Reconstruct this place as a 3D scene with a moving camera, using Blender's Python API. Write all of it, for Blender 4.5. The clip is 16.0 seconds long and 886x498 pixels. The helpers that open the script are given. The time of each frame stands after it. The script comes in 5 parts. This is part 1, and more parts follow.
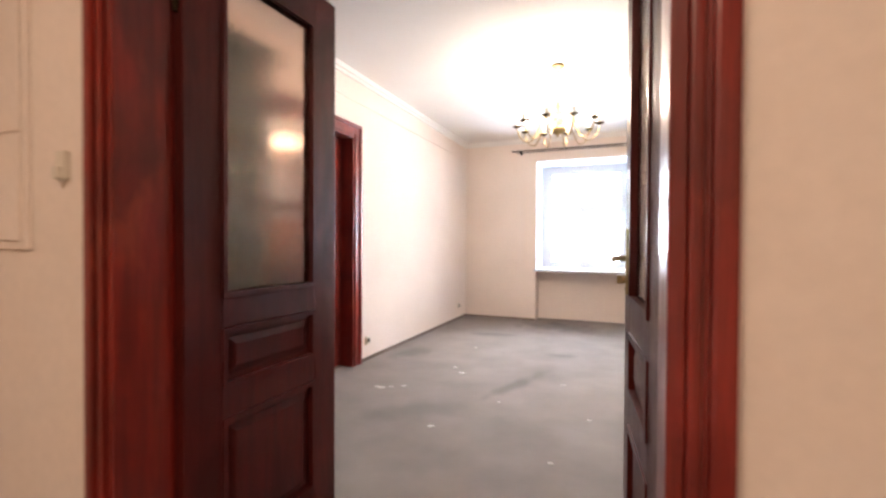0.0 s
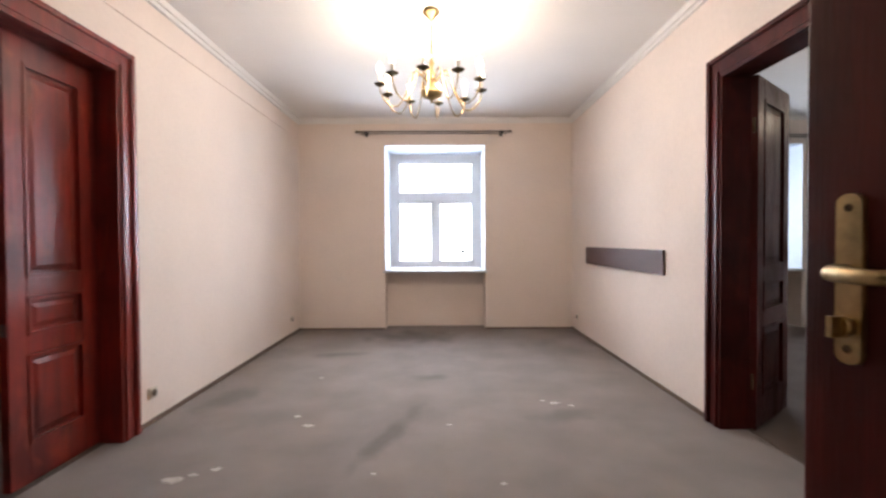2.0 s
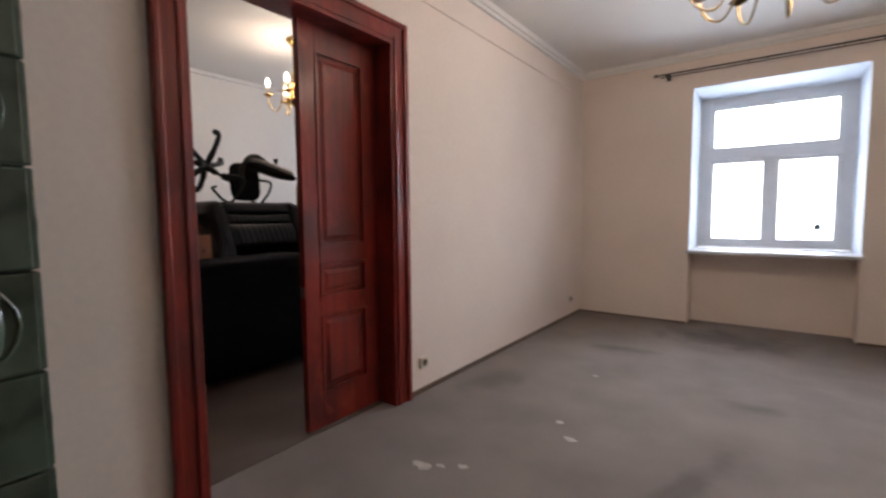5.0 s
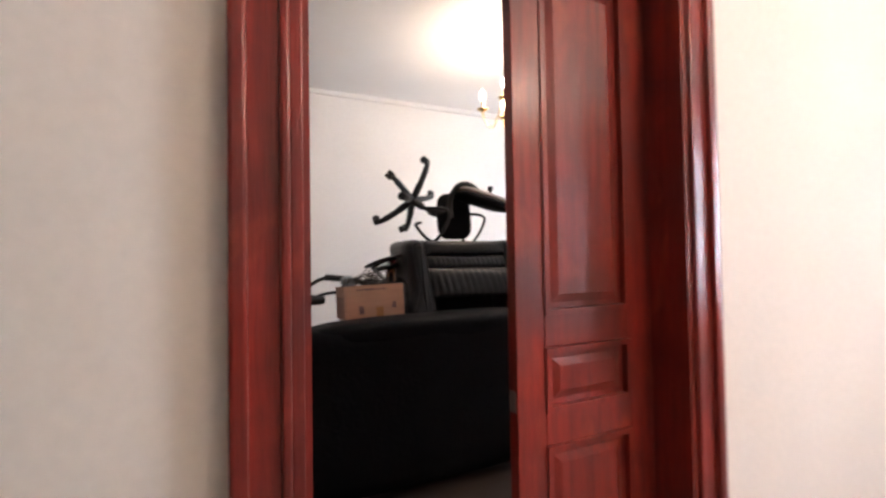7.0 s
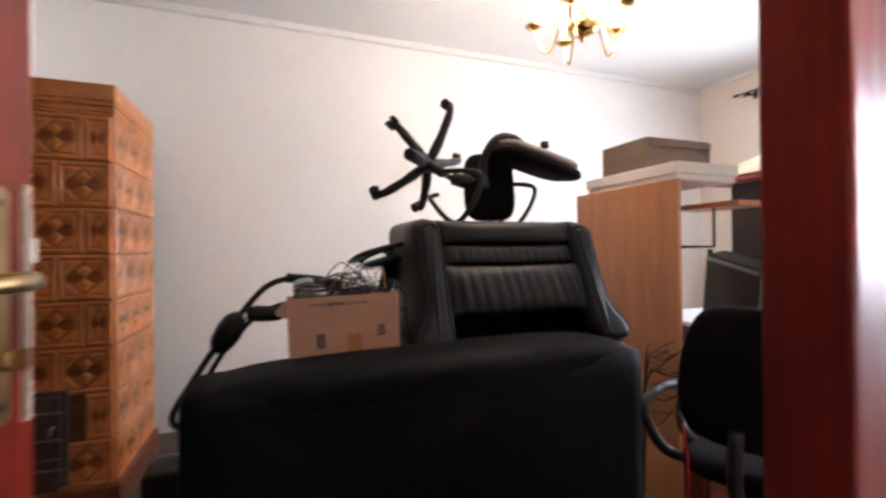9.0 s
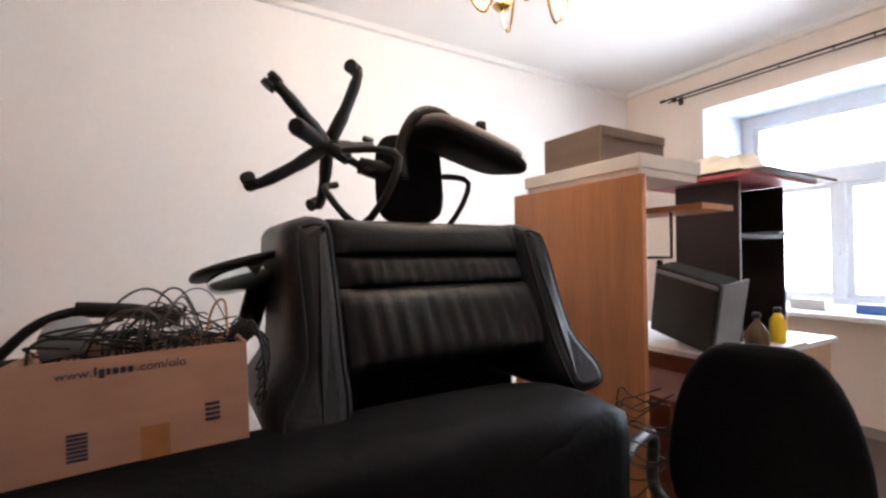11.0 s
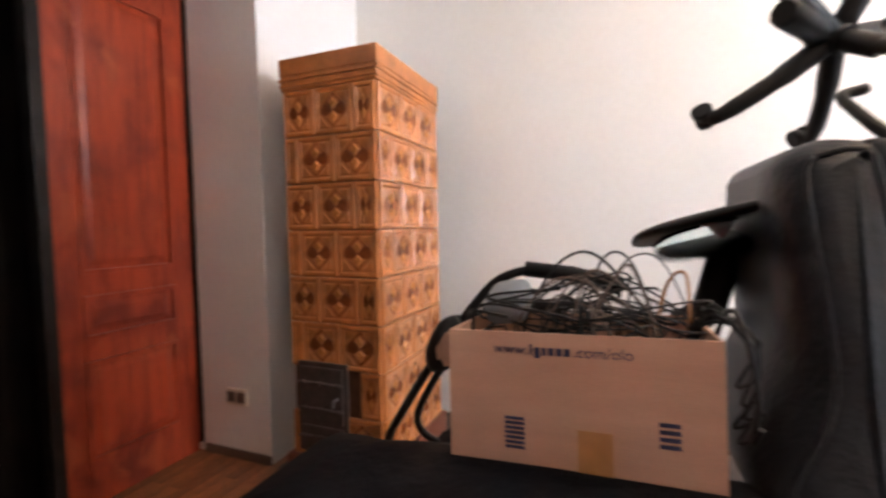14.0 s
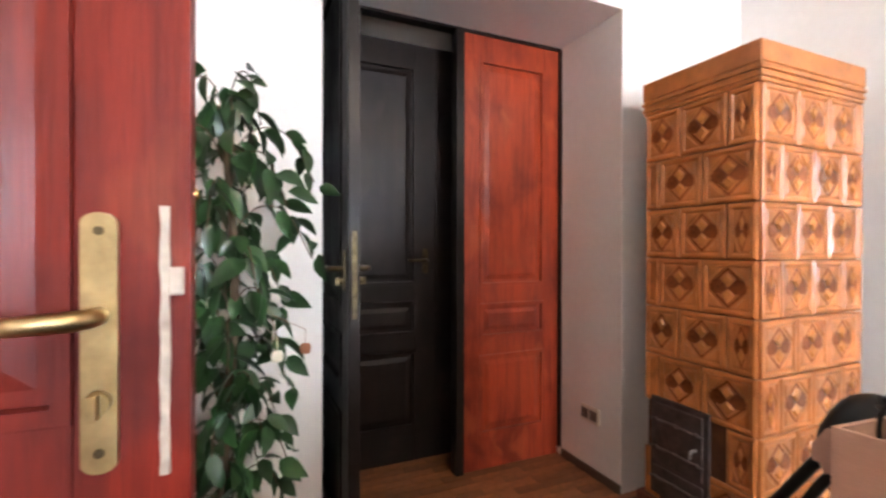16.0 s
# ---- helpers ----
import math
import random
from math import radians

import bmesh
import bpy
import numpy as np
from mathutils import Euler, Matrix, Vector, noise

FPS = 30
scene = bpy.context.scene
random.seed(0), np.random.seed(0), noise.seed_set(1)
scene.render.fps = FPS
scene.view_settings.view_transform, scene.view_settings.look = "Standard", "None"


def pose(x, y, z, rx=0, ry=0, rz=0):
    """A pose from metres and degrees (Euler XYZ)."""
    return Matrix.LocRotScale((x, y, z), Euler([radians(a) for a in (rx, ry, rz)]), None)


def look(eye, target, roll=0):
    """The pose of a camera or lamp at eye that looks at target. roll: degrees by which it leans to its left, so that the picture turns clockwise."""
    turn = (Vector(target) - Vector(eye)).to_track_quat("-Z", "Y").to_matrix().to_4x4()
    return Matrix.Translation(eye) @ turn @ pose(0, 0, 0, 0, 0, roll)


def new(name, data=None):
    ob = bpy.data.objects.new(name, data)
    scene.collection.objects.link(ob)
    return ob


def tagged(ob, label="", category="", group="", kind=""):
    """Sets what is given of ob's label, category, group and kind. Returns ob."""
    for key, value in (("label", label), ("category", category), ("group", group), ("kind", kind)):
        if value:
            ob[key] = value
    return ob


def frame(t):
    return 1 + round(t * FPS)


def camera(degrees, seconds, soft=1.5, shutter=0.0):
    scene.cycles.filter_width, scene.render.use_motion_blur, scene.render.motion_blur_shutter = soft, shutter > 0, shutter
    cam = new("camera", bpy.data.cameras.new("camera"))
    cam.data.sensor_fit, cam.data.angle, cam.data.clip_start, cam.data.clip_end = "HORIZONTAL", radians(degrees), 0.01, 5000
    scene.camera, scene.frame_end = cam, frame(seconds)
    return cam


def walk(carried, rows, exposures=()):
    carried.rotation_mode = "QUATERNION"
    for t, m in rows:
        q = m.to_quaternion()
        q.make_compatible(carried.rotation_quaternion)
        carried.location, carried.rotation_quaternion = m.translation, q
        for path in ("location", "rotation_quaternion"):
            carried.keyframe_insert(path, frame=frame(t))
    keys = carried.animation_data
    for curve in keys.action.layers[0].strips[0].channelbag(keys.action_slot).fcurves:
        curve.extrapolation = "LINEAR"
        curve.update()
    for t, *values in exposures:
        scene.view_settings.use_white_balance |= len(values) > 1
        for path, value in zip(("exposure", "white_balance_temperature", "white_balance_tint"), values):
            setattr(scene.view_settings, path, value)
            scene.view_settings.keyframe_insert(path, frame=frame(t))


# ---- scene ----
cam = camera(90.0, 16.0, soft=2.5, shutter=0.5)
PATH = [
    (0, (0.555, -0.237, 1.194), (-0.198, 1.616, 1.168), 0.3),
    (0.5, (0.399, 0.022, 1.188), (-0.193, 1.932, 1.162), -1.0),
    (1, (0.271, 0.257, 1.204), (-0.21, 2.198, 1.219), -1.2),
    (1.5, (0.133, 0.497, 1.19), (-0.113, 2.482, 1.181), -1.9),
    (2, (0.055, 0.755, 1.189), (0.061, 2.755, 1.153), -0.3),
    (2.5, (0.045, 0.955, 1.199), (0.247, 2.942, 1.109), -0.8),
    (3, (0.059, 1.178, 1.186), (0.495, 3.129, 1.134), 0.1),
    (3.5, (0.024, 1.285, 1.178), (0.175, 3.278, 1.12), 1.1),
    (4, (0.021, 1.326, 1.168), (-0.467, 3.264, 1.106), 0.6),
    (4.5, (0.02, 1.363, 1.161), (-0.91, 3.13, 1.05), -0.3),
    (5, (-0.001, 1.393, 1.185), (-1.19, 2.994, 1.034), -0.5),
    (7.5, (-1.137, 2.311, 1.189), (-3.059, 2.863, 1.193), -0.0),
    (8, (-1.312, 2.457, 1.245), (-3.298, 2.685, 1.179), 0.7),
    (8.2, (-1.431, 2.484, 1.224), (-3.420, 2.658, 1.189), 1.0),
    (8.5, (-1.624, 2.51, 1.181), (-3.595, 2.849, 1.207), 1.1),
    (9, (-1.856, 2.585, 1.192), (-3.731, 3.28, 1.198), -0.5),
    (9.5, (-2.005, 2.655, 1.204), (-3.775, 3.58, 1.301), 0.0),
    (12, (-2.459, 2.878, 1.209), (-4.177, 3.902, 1.207), -1.0),
    (12.5, (-2.475, 2.877, 1.208), (-4.325, 3.636, 1.218), -0.6),
    (13, (-2.502, 2.868, 1.2), (-4.481, 3.147, 1.117), -1.2),
    (13.5, (-2.582, 2.842, 1.198), (-4.567, 2.603, 1.139), -0.7),
    (14, (-2.64, 2.821, 1.195), (-4.497, 2.085, 1.094), -1.0),
    (14.5, (-2.629, 2.813, 1.203), (-4.279, 1.684, 1.157), -1.1),
    (15, (-2.661, 2.821, 1.226), (-3.97, 1.31, 1.204), 0.1),
    (15.5, (-2.672, 2.844, 1.23), (-3.701, 1.129, 1.215), 0.1),
    (16, (-2.661, 2.86, 1.235), (-3.455, 1.025, 1.225), 0.1),
]
EXPOSURES = [(0, 0.83), (0.7, 0.56), (1.5, 0.28), (2.2, 0.0), (3, -0.35), (4, -0.5), (5, -0.6), (7.5, 0.88), (8.5, 0.92), (9.5, 0.98), (12, 0.75), (13, 0.98), (14, 1.28), (15, 1.45), (16, 1.72)]
walk(cam, [(t, look(e, g, r)) for t, e, g, r in PATH], EXPOSURES)

# ---- world and light ----
world = bpy.data.worlds.new("sky")
scene.world = world
world.use_nodes = True
wn = world.node_tree
sky = wn.nodes.new("ShaderNodeTexSky")
sky.sky_type = "NISHITA"
sky.sun_disc = False
sky.sun_elevation, sky.sun_rotation = radians(35), radians(160)
wn.links.new(sky.outputs[0], wn.nodes["Background"].inputs[0])
wn.nodes["Background"].inputs[1].default_value = 0.15
sun = new("sun", bpy.data.lights.new("sun", "SUN"))
sun.data.energy, sun.data.angle, sun.data.color = 0.8, radians(12), (1, 0.97, 0.92)
sun.matrix_world = look((3, -20, 15), (0, 0, 0))


def lamp(name, kind, place, energy, color, size=0.1, target=None, size_y=None, spread=180):
    ob = new(name, bpy.data.lights.new(name, kind))
    ob.data.energy, ob.data.color = energy, color
    if kind == "AREA":
        ob.data.shape, ob.data.size, ob.data.size_y = "RECTANGLE", size, size_y or size
        ob.data.spread = radians(spread)
        ob.matrix_world = look(place, target)
    else:
        ob.data.shadow_soft_size = size
        ob.location = place
    return ob


DAY = (0.78, 0.86, 1.0)
WARM = (1.0, 0.785, 0.63)
# daylight standing in the three window openings
lamp("daylight_1", "AREA", (-0.03, 7.62, 1.65), 105, DAY, 1.3, (-0.03, 0, 1.3), 1.6, 120)
lamp("daylight_2", "AREA", (-3.78, 7.62, 1.65), 75, DAY, 1.5, (-3.78, 0, 1.3), 1.6, 120)
lamp("daylight_3", "AREA", (4.2, 7.62, 1.65), 48, DAY, 1.3, (4.2, 0, 1.3), 1.6, 120)
# hall ceiling lamp
lamp("hall_light", "AREA", (0.1, -1.1, 2.7), 21.5, (1.0, 0.74, 0.54), 0.5, (0.1, -1.1, 0))

# ---- materials ----


def mat(name, color, rough=0.6, metal=0.0, vary=0.15, size=3.0, bump=0.0, fine=60.0, stretch=(1, 1, 1), dark=None, coat=0.0, per=0.0, spec=None):
    m = bpy.data.materials.new(name)
    m.use_nodes = True
    nt = m.node_tree
    b = nt.nodes["Principled BSDF"]
    b.inputs["Roughness"].default_value = rough
    b.inputs["Metallic"].default_value = metal
    if spec is not None:
        b.inputs["Specular IOR Level"].default_value = spec
    if coat:
        b.inputs["Coat Weight"].default_value, b.inputs["Coat Roughness"].default_value = coat, 0.12
    tc, mp = nt.nodes.new("ShaderNodeTexCoord"), nt.nodes.new("ShaderNodeMapping")
    mp.inputs["Scale"].default_value = stretch
    nt.links.new(tc.outputs["Object"], mp.inputs[0])
    n1, n2 = nt.nodes.new("ShaderNodeTexNoise"), nt.nodes.new("ShaderNodeTexNoise")
    n1.inputs["Scale"].default_value, n2.inputs["Scale"].default_value = size, fine
    n1.inputs["Detail"].default_value = 5
    for n in (n1, n2):
        nt.links.new(mp.outputs[0], n.inputs["Vector"])
    add = nt.nodes.new("ShaderNodeMath")
    add.operation = "MULTIPLY_ADD"
    nt.links.new(n2.outputs[0], add.inputs[0])
    add.inputs[1].default_value = 0.4
    nt.links.new(n1.outputs[0], add.inputs[2])
    ramp = nt.nodes.new("ShaderNodeValToRGB")
    lo = dark or tuple(c * (1 - vary) for c in color)
    hi = tuple(min(1, c * (1 + vary * 0.6)) for c in color)
    ramp.color_ramp.elements[0].position, ramp.color_ramp.elements[1].position = 0.45, 0.95
    ramp.color_ramp.elements[0].color, ramp.color_ramp.elements[1].color = (*lo, 1), (*hi, 1)
    nt.links.new(add.outputs[0], ramp.inputs[0])
    out = ramp.outputs[0]
    if per:
        info, hsv = nt.nodes.new("ShaderNodeObjectInfo"), nt.nodes.new("ShaderNodeHueSaturation")
        mr = nt.nodes.new("ShaderNodeMapRange")
        mr.inputs[3].default_value, mr.inputs[4].default_value = 1 - per, 1 + per
        nt.links.new(info.outputs["Random"], mr.inputs[0])
        nt.links.new(mr.outputs[0], hsv.inputs["Value"])
        nt.links.new(out, hsv.inputs["Color"])
        out = hsv.outputs[0]
    nt.links.new(out, b.inputs["Base Color"])
    if bump:
        bp = nt.nodes.new("ShaderNodeBump")
        bp.inputs["Strength"].default_value, bp.inputs["Distance"].default_value = bump, 0.01
        nt.links.new(add.outputs[0], bp.inputs["Height"])
        nt.links.new(bp.outputs[0], b.inputs["Normal"])
    return m


def glow(name, color, strength):
    m = bpy.data.materials.new(name)
    m.use_nodes = True
    b = m.node_tree.nodes["Principled BSDF"]
    b.inputs["Base Color"].default_value = (*color, 1)
    b.inputs["Emission Color"].default_value = (*color, 1)
    b.inputs["Emission Strength"].default_value = strength
    return m


def glass(name, color=(1, 1, 1), rough=0.0, ripple=0.0):
    m = bpy.data.materials.new(name)
    m.use_nodes = True
    nt = m.node_tree
    b = nt.nodes["Principled BSDF"]
    b.inputs["Base Color"].default_value = (*color, 1)
    b.inputs["Roughness"].default_value = rough
    b.inputs["Transmission Weight"].default_value = 1
    b.inputs["IOR"].default_value = 1.45
    if ripple:
        tc, mp, n = nt.nodes.new("ShaderNodeTexCoord"), nt.nodes.new("ShaderNodeMapping"), nt.nodes.new("ShaderNodeTexNoise")
        mp.inputs["Scale"].default_value = (34, 34, 6)
        bp = nt.nodes.new("ShaderNodeBump")
        bp.inputs["Strength"].default_value, bp.inputs["Distance"].default_value = ripple, 0.01
        nt.links.new(tc.outputs["Object"], mp.inputs[0])
        nt.links.new(mp.outputs[0], n.inputs["Vector"])
        nt.links.new(n.outputs[0], bp.inputs["Height"])
        nt.links.new(bp.outputs[0], b.inputs["Normal"])
    return m


def stained_wood(name, color, dark, worn, rough=0.34, coat=0.25, blotch=2.6, spec=0.35):
    """Brushed-on stain over softwood: cloudy blotches, upright brush streaks, fine grain and a few rubbed paler patches."""
    m = bpy.data.materials.new(name)
    m.use_nodes = True
    nt = m.node_tree
    b = nt.nodes["Principled BSDF"]
    b.inputs["Coat Weight"].default_value, b.inputs["Coat Roughness"].default_value = coat, 0.22
    b.inputs["Specular IOR Level"].default_value = spec
    tc = nt.nodes.new("ShaderNodeTexCoord")

    def layer(scale, stretch, detail, lo, hi):
        mp, n, r = nt.nodes.new("ShaderNodeMapping"), nt.nodes.new("ShaderNodeTexNoise"), nt.nodes.new("ShaderNodeMapRange")
        mp.inputs["Scale"].default_value = stretch
        n.inputs["Scale"].default_value, n.inputs["Detail"].default_value = scale, detail
        n.inputs["Distortion"].default_value = 0.6
        r.inputs[1].default_value, r.inputs[2].default_value = lo, hi
        nt.links.new(tc.outputs["Object"], mp.inputs[0])
        nt.links.new(mp.outputs[0], n.inputs["Vector"])
        nt.links.new(n.outputs[0], r.inputs[0])
        return r.outputs[0]

    def blend(fac, a, c, amount):
        mu, mx = nt.nodes.new("ShaderNodeMath"), nt.nodes.new("ShaderNodeMix")
        mu.operation = "MULTIPLY"
        mu.inputs[1].default_value = amount
        nt.links.new(fac, mu.inputs[0])
        mx.data_type = "RGBA"
        nt.links.new(mu.outputs[0], mx.inputs[0])
        if isinstance(a, tuple):
            mx.inputs[6].default_value = (*a, 1)
        else:
            nt.links.new(a, mx.inputs[6])
        mx.inputs[7].default_value = (*c, 1)
        return mx.outputs[2]
    clouds = layer(blotch, (1.6, 1.6, 1.0), 4, 0.44, 0.68)
    streaks = layer(3.0, (11, 11, 0.6), 5, 0.42, 0.66)
    grain = layer(22, (8, 8, 0.5), 3, 0.45, 0.7)
    rubbed = layer(5.0, (1.5, 1.5, 0.9), 5, 0.58, 0.74)
    col = blend(clouds, color, dark, 0.75)
    col = blend(streaks, col, dark, 0.5)
    col = blend(rubbed, col, worn, 0.7)
    col = blend(grain, col, dark, 0.3)
    nt.links.new(col, b.inputs["Base Color"])
    r = nt.nodes.new("ShaderNodeMapRange")
    r.inputs[3].default_value, r.inputs[4].default_value = rough - 0.06, rough + 0.14
    nt.links.new(clouds, r.inputs[0])
    nt.links.new(r.outputs[0], b.inputs["Roughness"])
    bp = nt.nodes.new("ShaderNodeBump")
    bp.inputs["Strength"].default_value, bp.inputs["Distance"].default_value = 0.12, 0.004
    nt.links.new(grain, bp.inputs["Height"])
    nt.links.new(bp.outputs[0], b.inputs["Normal"])
    return m


WALL = mat("cream_wall_paint", (0.81, 0.708, 0.632), 0.85, vary=0.09, size=0.9, bump=0.12, fine=35)
WALL2 = mat("pale_wall_paint", (0.83, 0.805, 0.775), 0.85, vary=0.06, size=0.8, bump=0.1, fine=30)
WHITE = mat("white_ceiling_paint", (0.80, 0.78, 0.75), 0.9, vary=0.04, size=1.5, bump=0.06)
# white paint with the daylight's dim blue-grey cast put into its colour
REVEAL = mat("daylight_toned_reveal_paint", (0.60, 0.65, 0.72), 0.8, vary=0.04, size=2, bump=0.06)
FRAME = mat("white_window_paint", (0.68, 0.68, 0.69), 0.45, vary=0.06, size=6)
SILL = mat("pale_sill_stone", (0.52, 0.53, 0.55), 0.4, vary=0.15, size=10)
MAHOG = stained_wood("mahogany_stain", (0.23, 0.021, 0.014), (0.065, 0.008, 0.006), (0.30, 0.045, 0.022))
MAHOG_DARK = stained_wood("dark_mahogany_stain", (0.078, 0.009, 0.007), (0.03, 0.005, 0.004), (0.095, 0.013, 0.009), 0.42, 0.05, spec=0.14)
REDWOOD = stained_wood("red_wood_stain", (0.41, 0.058, 0.020), (0.14, 0.018, 0.010), (0.46, 0.10, 0.035), 0.4, 0.12, blotch=3.5, spec=0.25)
CHERRY = stained_wood("cherry_red_stain", (0.185, 0.018, 0.010), (0.055, 0.007, 0.006), (0.27, 0.055, 0.02), 0.46, 0.04, spec=0.2)
CHIPPED = mat("chipped_cream_paint", (0.42, 0.37, 0.31), 0.7, vary=0.35, size=40, bump=0.3)
BLACKWOOD = stained_wood("black_wood_stain", (0.016, 0.010, 0.0085), (0.008, 0.006, 0.0055), (0.028, 0.019, 0.015), 0.42, 0.06, spec=0.2)
BRASS = mat("aged_brass", (0.42, 0.31, 0.15), 0.36, 1.0, vary=0.35, size=25)
GOLD = mat("polished_brass", (0.75, 0.5, 0.2), 0.2, 1.0, vary=0.25, size=25)
BRONZE = mat("dark_bronze", (0.10, 0.075, 0.04), 0.35, 1.0, vary=0.4, size=30)
CANDLE = mat("cream_candle_sleeve", (0.8, 0.74, 0.6), 0.5, vary=0.05)
BULB = glow("lit_bulb", (1.0, 0.86, 0.66), 14)
STEEL = mat("grey_steel", (0.35, 0.35, 0.36), 0.35, 1.0, vary=0.2, size=20)
RUST = mat("rusted_stove_iron", (0.085, 0.058, 0.05), 0.55, 0.3, vary=0.45, size=18, bump=0.25)
IRON = mat("black_cast_iron", (0.045, 0.042, 0.042), 0.5, 0.6, vary=0.4, size=20, bump=0.2)
SOFA = mat("dull_black_leather", (0.0045, 0.005, 0.007), 0.62, vary=0.4, size=5, bump=0.5, fine=45, spec=0.08)
LEATHER = mat("black_leather", (0.0055, 0.007, 0.0105), 0.43, vary=0.4, size=14, bump=0.3, fine=110, spec=0.24)
FABRIC = mat("black_fabric", (0.0055, 0.0055, 0.0065), 0.95, vary=0.4, size=6, bump=0.3, fine=260, spec=0.15)
PLASTIC = mat("black_plastic", (0.009, 0.009, 0.009), 0.5, vary=0.2, size=10, bump=0.05, spec=0.35)
GREYFAB = mat("grey_seat_shell", (0.38, 0.35, 0.32), 0.7, vary=0.15, size=10, bump=0.1)
GREYP = mat("grey_plastic", (0.22, 0.25, 0.28), 0.45, vary=0.15, size=8)
DARKGREEN = mat("dark_green_grey_plastic", (0.016, 0.02, 0.019), 0.55, vary=0.2, size=6, bump=0.05)
CARTON = mat("brown_cardboard", (0.52, 0.31, 0.215), 0.85, vary=0.12, size=6, bump=0.12, fine=90, stretch=(1, 1, 6))
TAPE = mat("amber_packing_tape", (0.42, 0.20, 0.07), 0.3, vary=0.2, size=20)
INK = mat("blue_black_ink", (0.03, 0.035, 0.09), 0.7, vary=0.3, size=60)
ORANGE = mat("orange_wood_veneer", (0.46, 0.19, 0.075), 0.4, vary=0.22, size=2.5, bump=0.02, fine=20, stretch=(7, 7, 0.6), coat=0.1)
BEECH = mat("beech_laminate", (0.52, 0.33, 0.19), 0.45, vary=0.12, size=3, fine=26, stretch=(8, 8, 0.6))
MAHDESK = mat("red_brown_laminate", (0.16, 0.045, 0.025), 0.4, vary=0.3, size=3, fine=26, stretch=(8, 1, 8))
LAMWHITE = mat("white_laminate", (0.72, 0.74, 0.77), 0.35, vary=0.06, size=6)
RACKWOOD = mat("black_brown_laminate", (0.016, 0.008, 0.009), 0.45, vary=0.3, size=3, stretch=(1, 1, 6), spec=0.3)
PINK = mat("faded_red_board", (0.36, 0.06, 0.07), 0.5, vary=0.2, size=8)
BROWNBOX = mat("grey_brown_board", (0.14, 0.095, 0.068), 0.7, vary=0.2, size=5, stretch=(1, 1, 5))
OFFWHITE = mat("offwhite_card", (0.66, 0.62, 0.57), 0.8, vary=0.08, size=5)
CLOTH = mat("cream_cloth", (0.74, 0.66, 0.54), 0.95, vary=0.12, size=9, bump=0.4, fine=40)
BEIGE = mat("beige_machine_plastic", (0.42, 0.35, 0.24), 0.5, vary=0.1, size=8)
SOCKET = mat("cream_socket_plastic", (0.66, 0.6, 0.5), 0.4, vary=0.05)
SOCKDARK = mat("brown_socket_plastic", (0.10, 0.07, 0.05), 0.4, vary=0.1)
BOARD = mat("grey_brown_laminate", (0.105, 0.060, 0.056), 0.55, vary=0.15, size=3, stretch=(1, 1, 6), spec=0.3)
GLAZE = mat("amber_glaze", (0.50, 0.175, 0.05), 0.33, vary=0.38, size=9, bump=0.15, fine=30, coat=0.2, per=0.10, spec=0.5)
GLAZE_DARK = mat("brown_pooled_glaze", (0.25, 0.074, 0.025), 0.25, vary=0.45, size=14, coat=0.25, per=0.2)
GLAZE_LIGHT = mat("honey_glaze", (0.56, 0.225, 0.072), 0.24, vary=0.25, size=12, coat=0.25, per=0.08)
GROUT = mat("brown_stove_joint", (0.13, 0.05, 0.022), 0.9, vary=0.3, size=20)
GREEN = mat("green_glaze", (0.052, 0.085, 0.062), 0.14, vary=0.5, size=8, bump=0.15, fine=20, coat=0.6, per=0.12)
GREENJOINT = mat("dark_green_joint", (0.02, 0.026, 0.02), 0.9, vary=0.3, size=20)
LEAF = mat("green_leaf", (0.027, 0.080, 0.022), 0.4, vary=0.5, size=14, per=0.45, coat=0.1)
STEM = mat("brown_stem", (0.10, 0.065, 0.035), 0.8, vary=0.3, size=20, bump=0.2)
POT = mat("terracotta_pot", (0.3, 0.12, 0.06), 0.8, vary=0.2, size=10)
YELLOW = mat("yellow_plastic", (0.7, 0.5, 0.02), 0.35, vary=0.1)
AMBER = mat("amber_bottle", (0.10, 0.05, 0.015), 0.12, vary=0.3)
GREENTHING = mat("green_plastic", (0.02, 0.22, 0.14), 0.5, vary=0.2)
BLUEBOX = mat("blue_print", (0.08, 0.16, 0.42), 0.5, vary=0.2)
RED = mat("red_plastic", (0.45, 0.02, 0.015), 0.4, vary=0.1)
TANCABLE = mat("brown_cable", (0.11, 0.08, 0.06), 0.5, vary=0.2)
PARQUET = mat("red_brown_parquet", (0.30, 0.115, 0.045), 0.4, vary=0.45, size=4, bump=0.05, fine=30, per=0.3, coat=0.15)
STONE = mat("grey_plaster_outside", (0.5, 0.5, 0.48), 0.9, vary=0.2)
PAINTSPOT = mat("dried_white_paint", (0.5, 0.46, 0.42), 0.8, vary=0.2, size=30)
PANE = glass("clear_pane")
PATTERN = glass("ripple_glass", (0.72, 0.56, 0.46), 0.06, 0.35)
SOFTGLASS = glass("obscured_glass", (0.64, 0.46, 0.35), 0.12, 0.1)
MIRRORISH = glass("shade_glass", (0.7, 0.8, 0.78), 0.05)


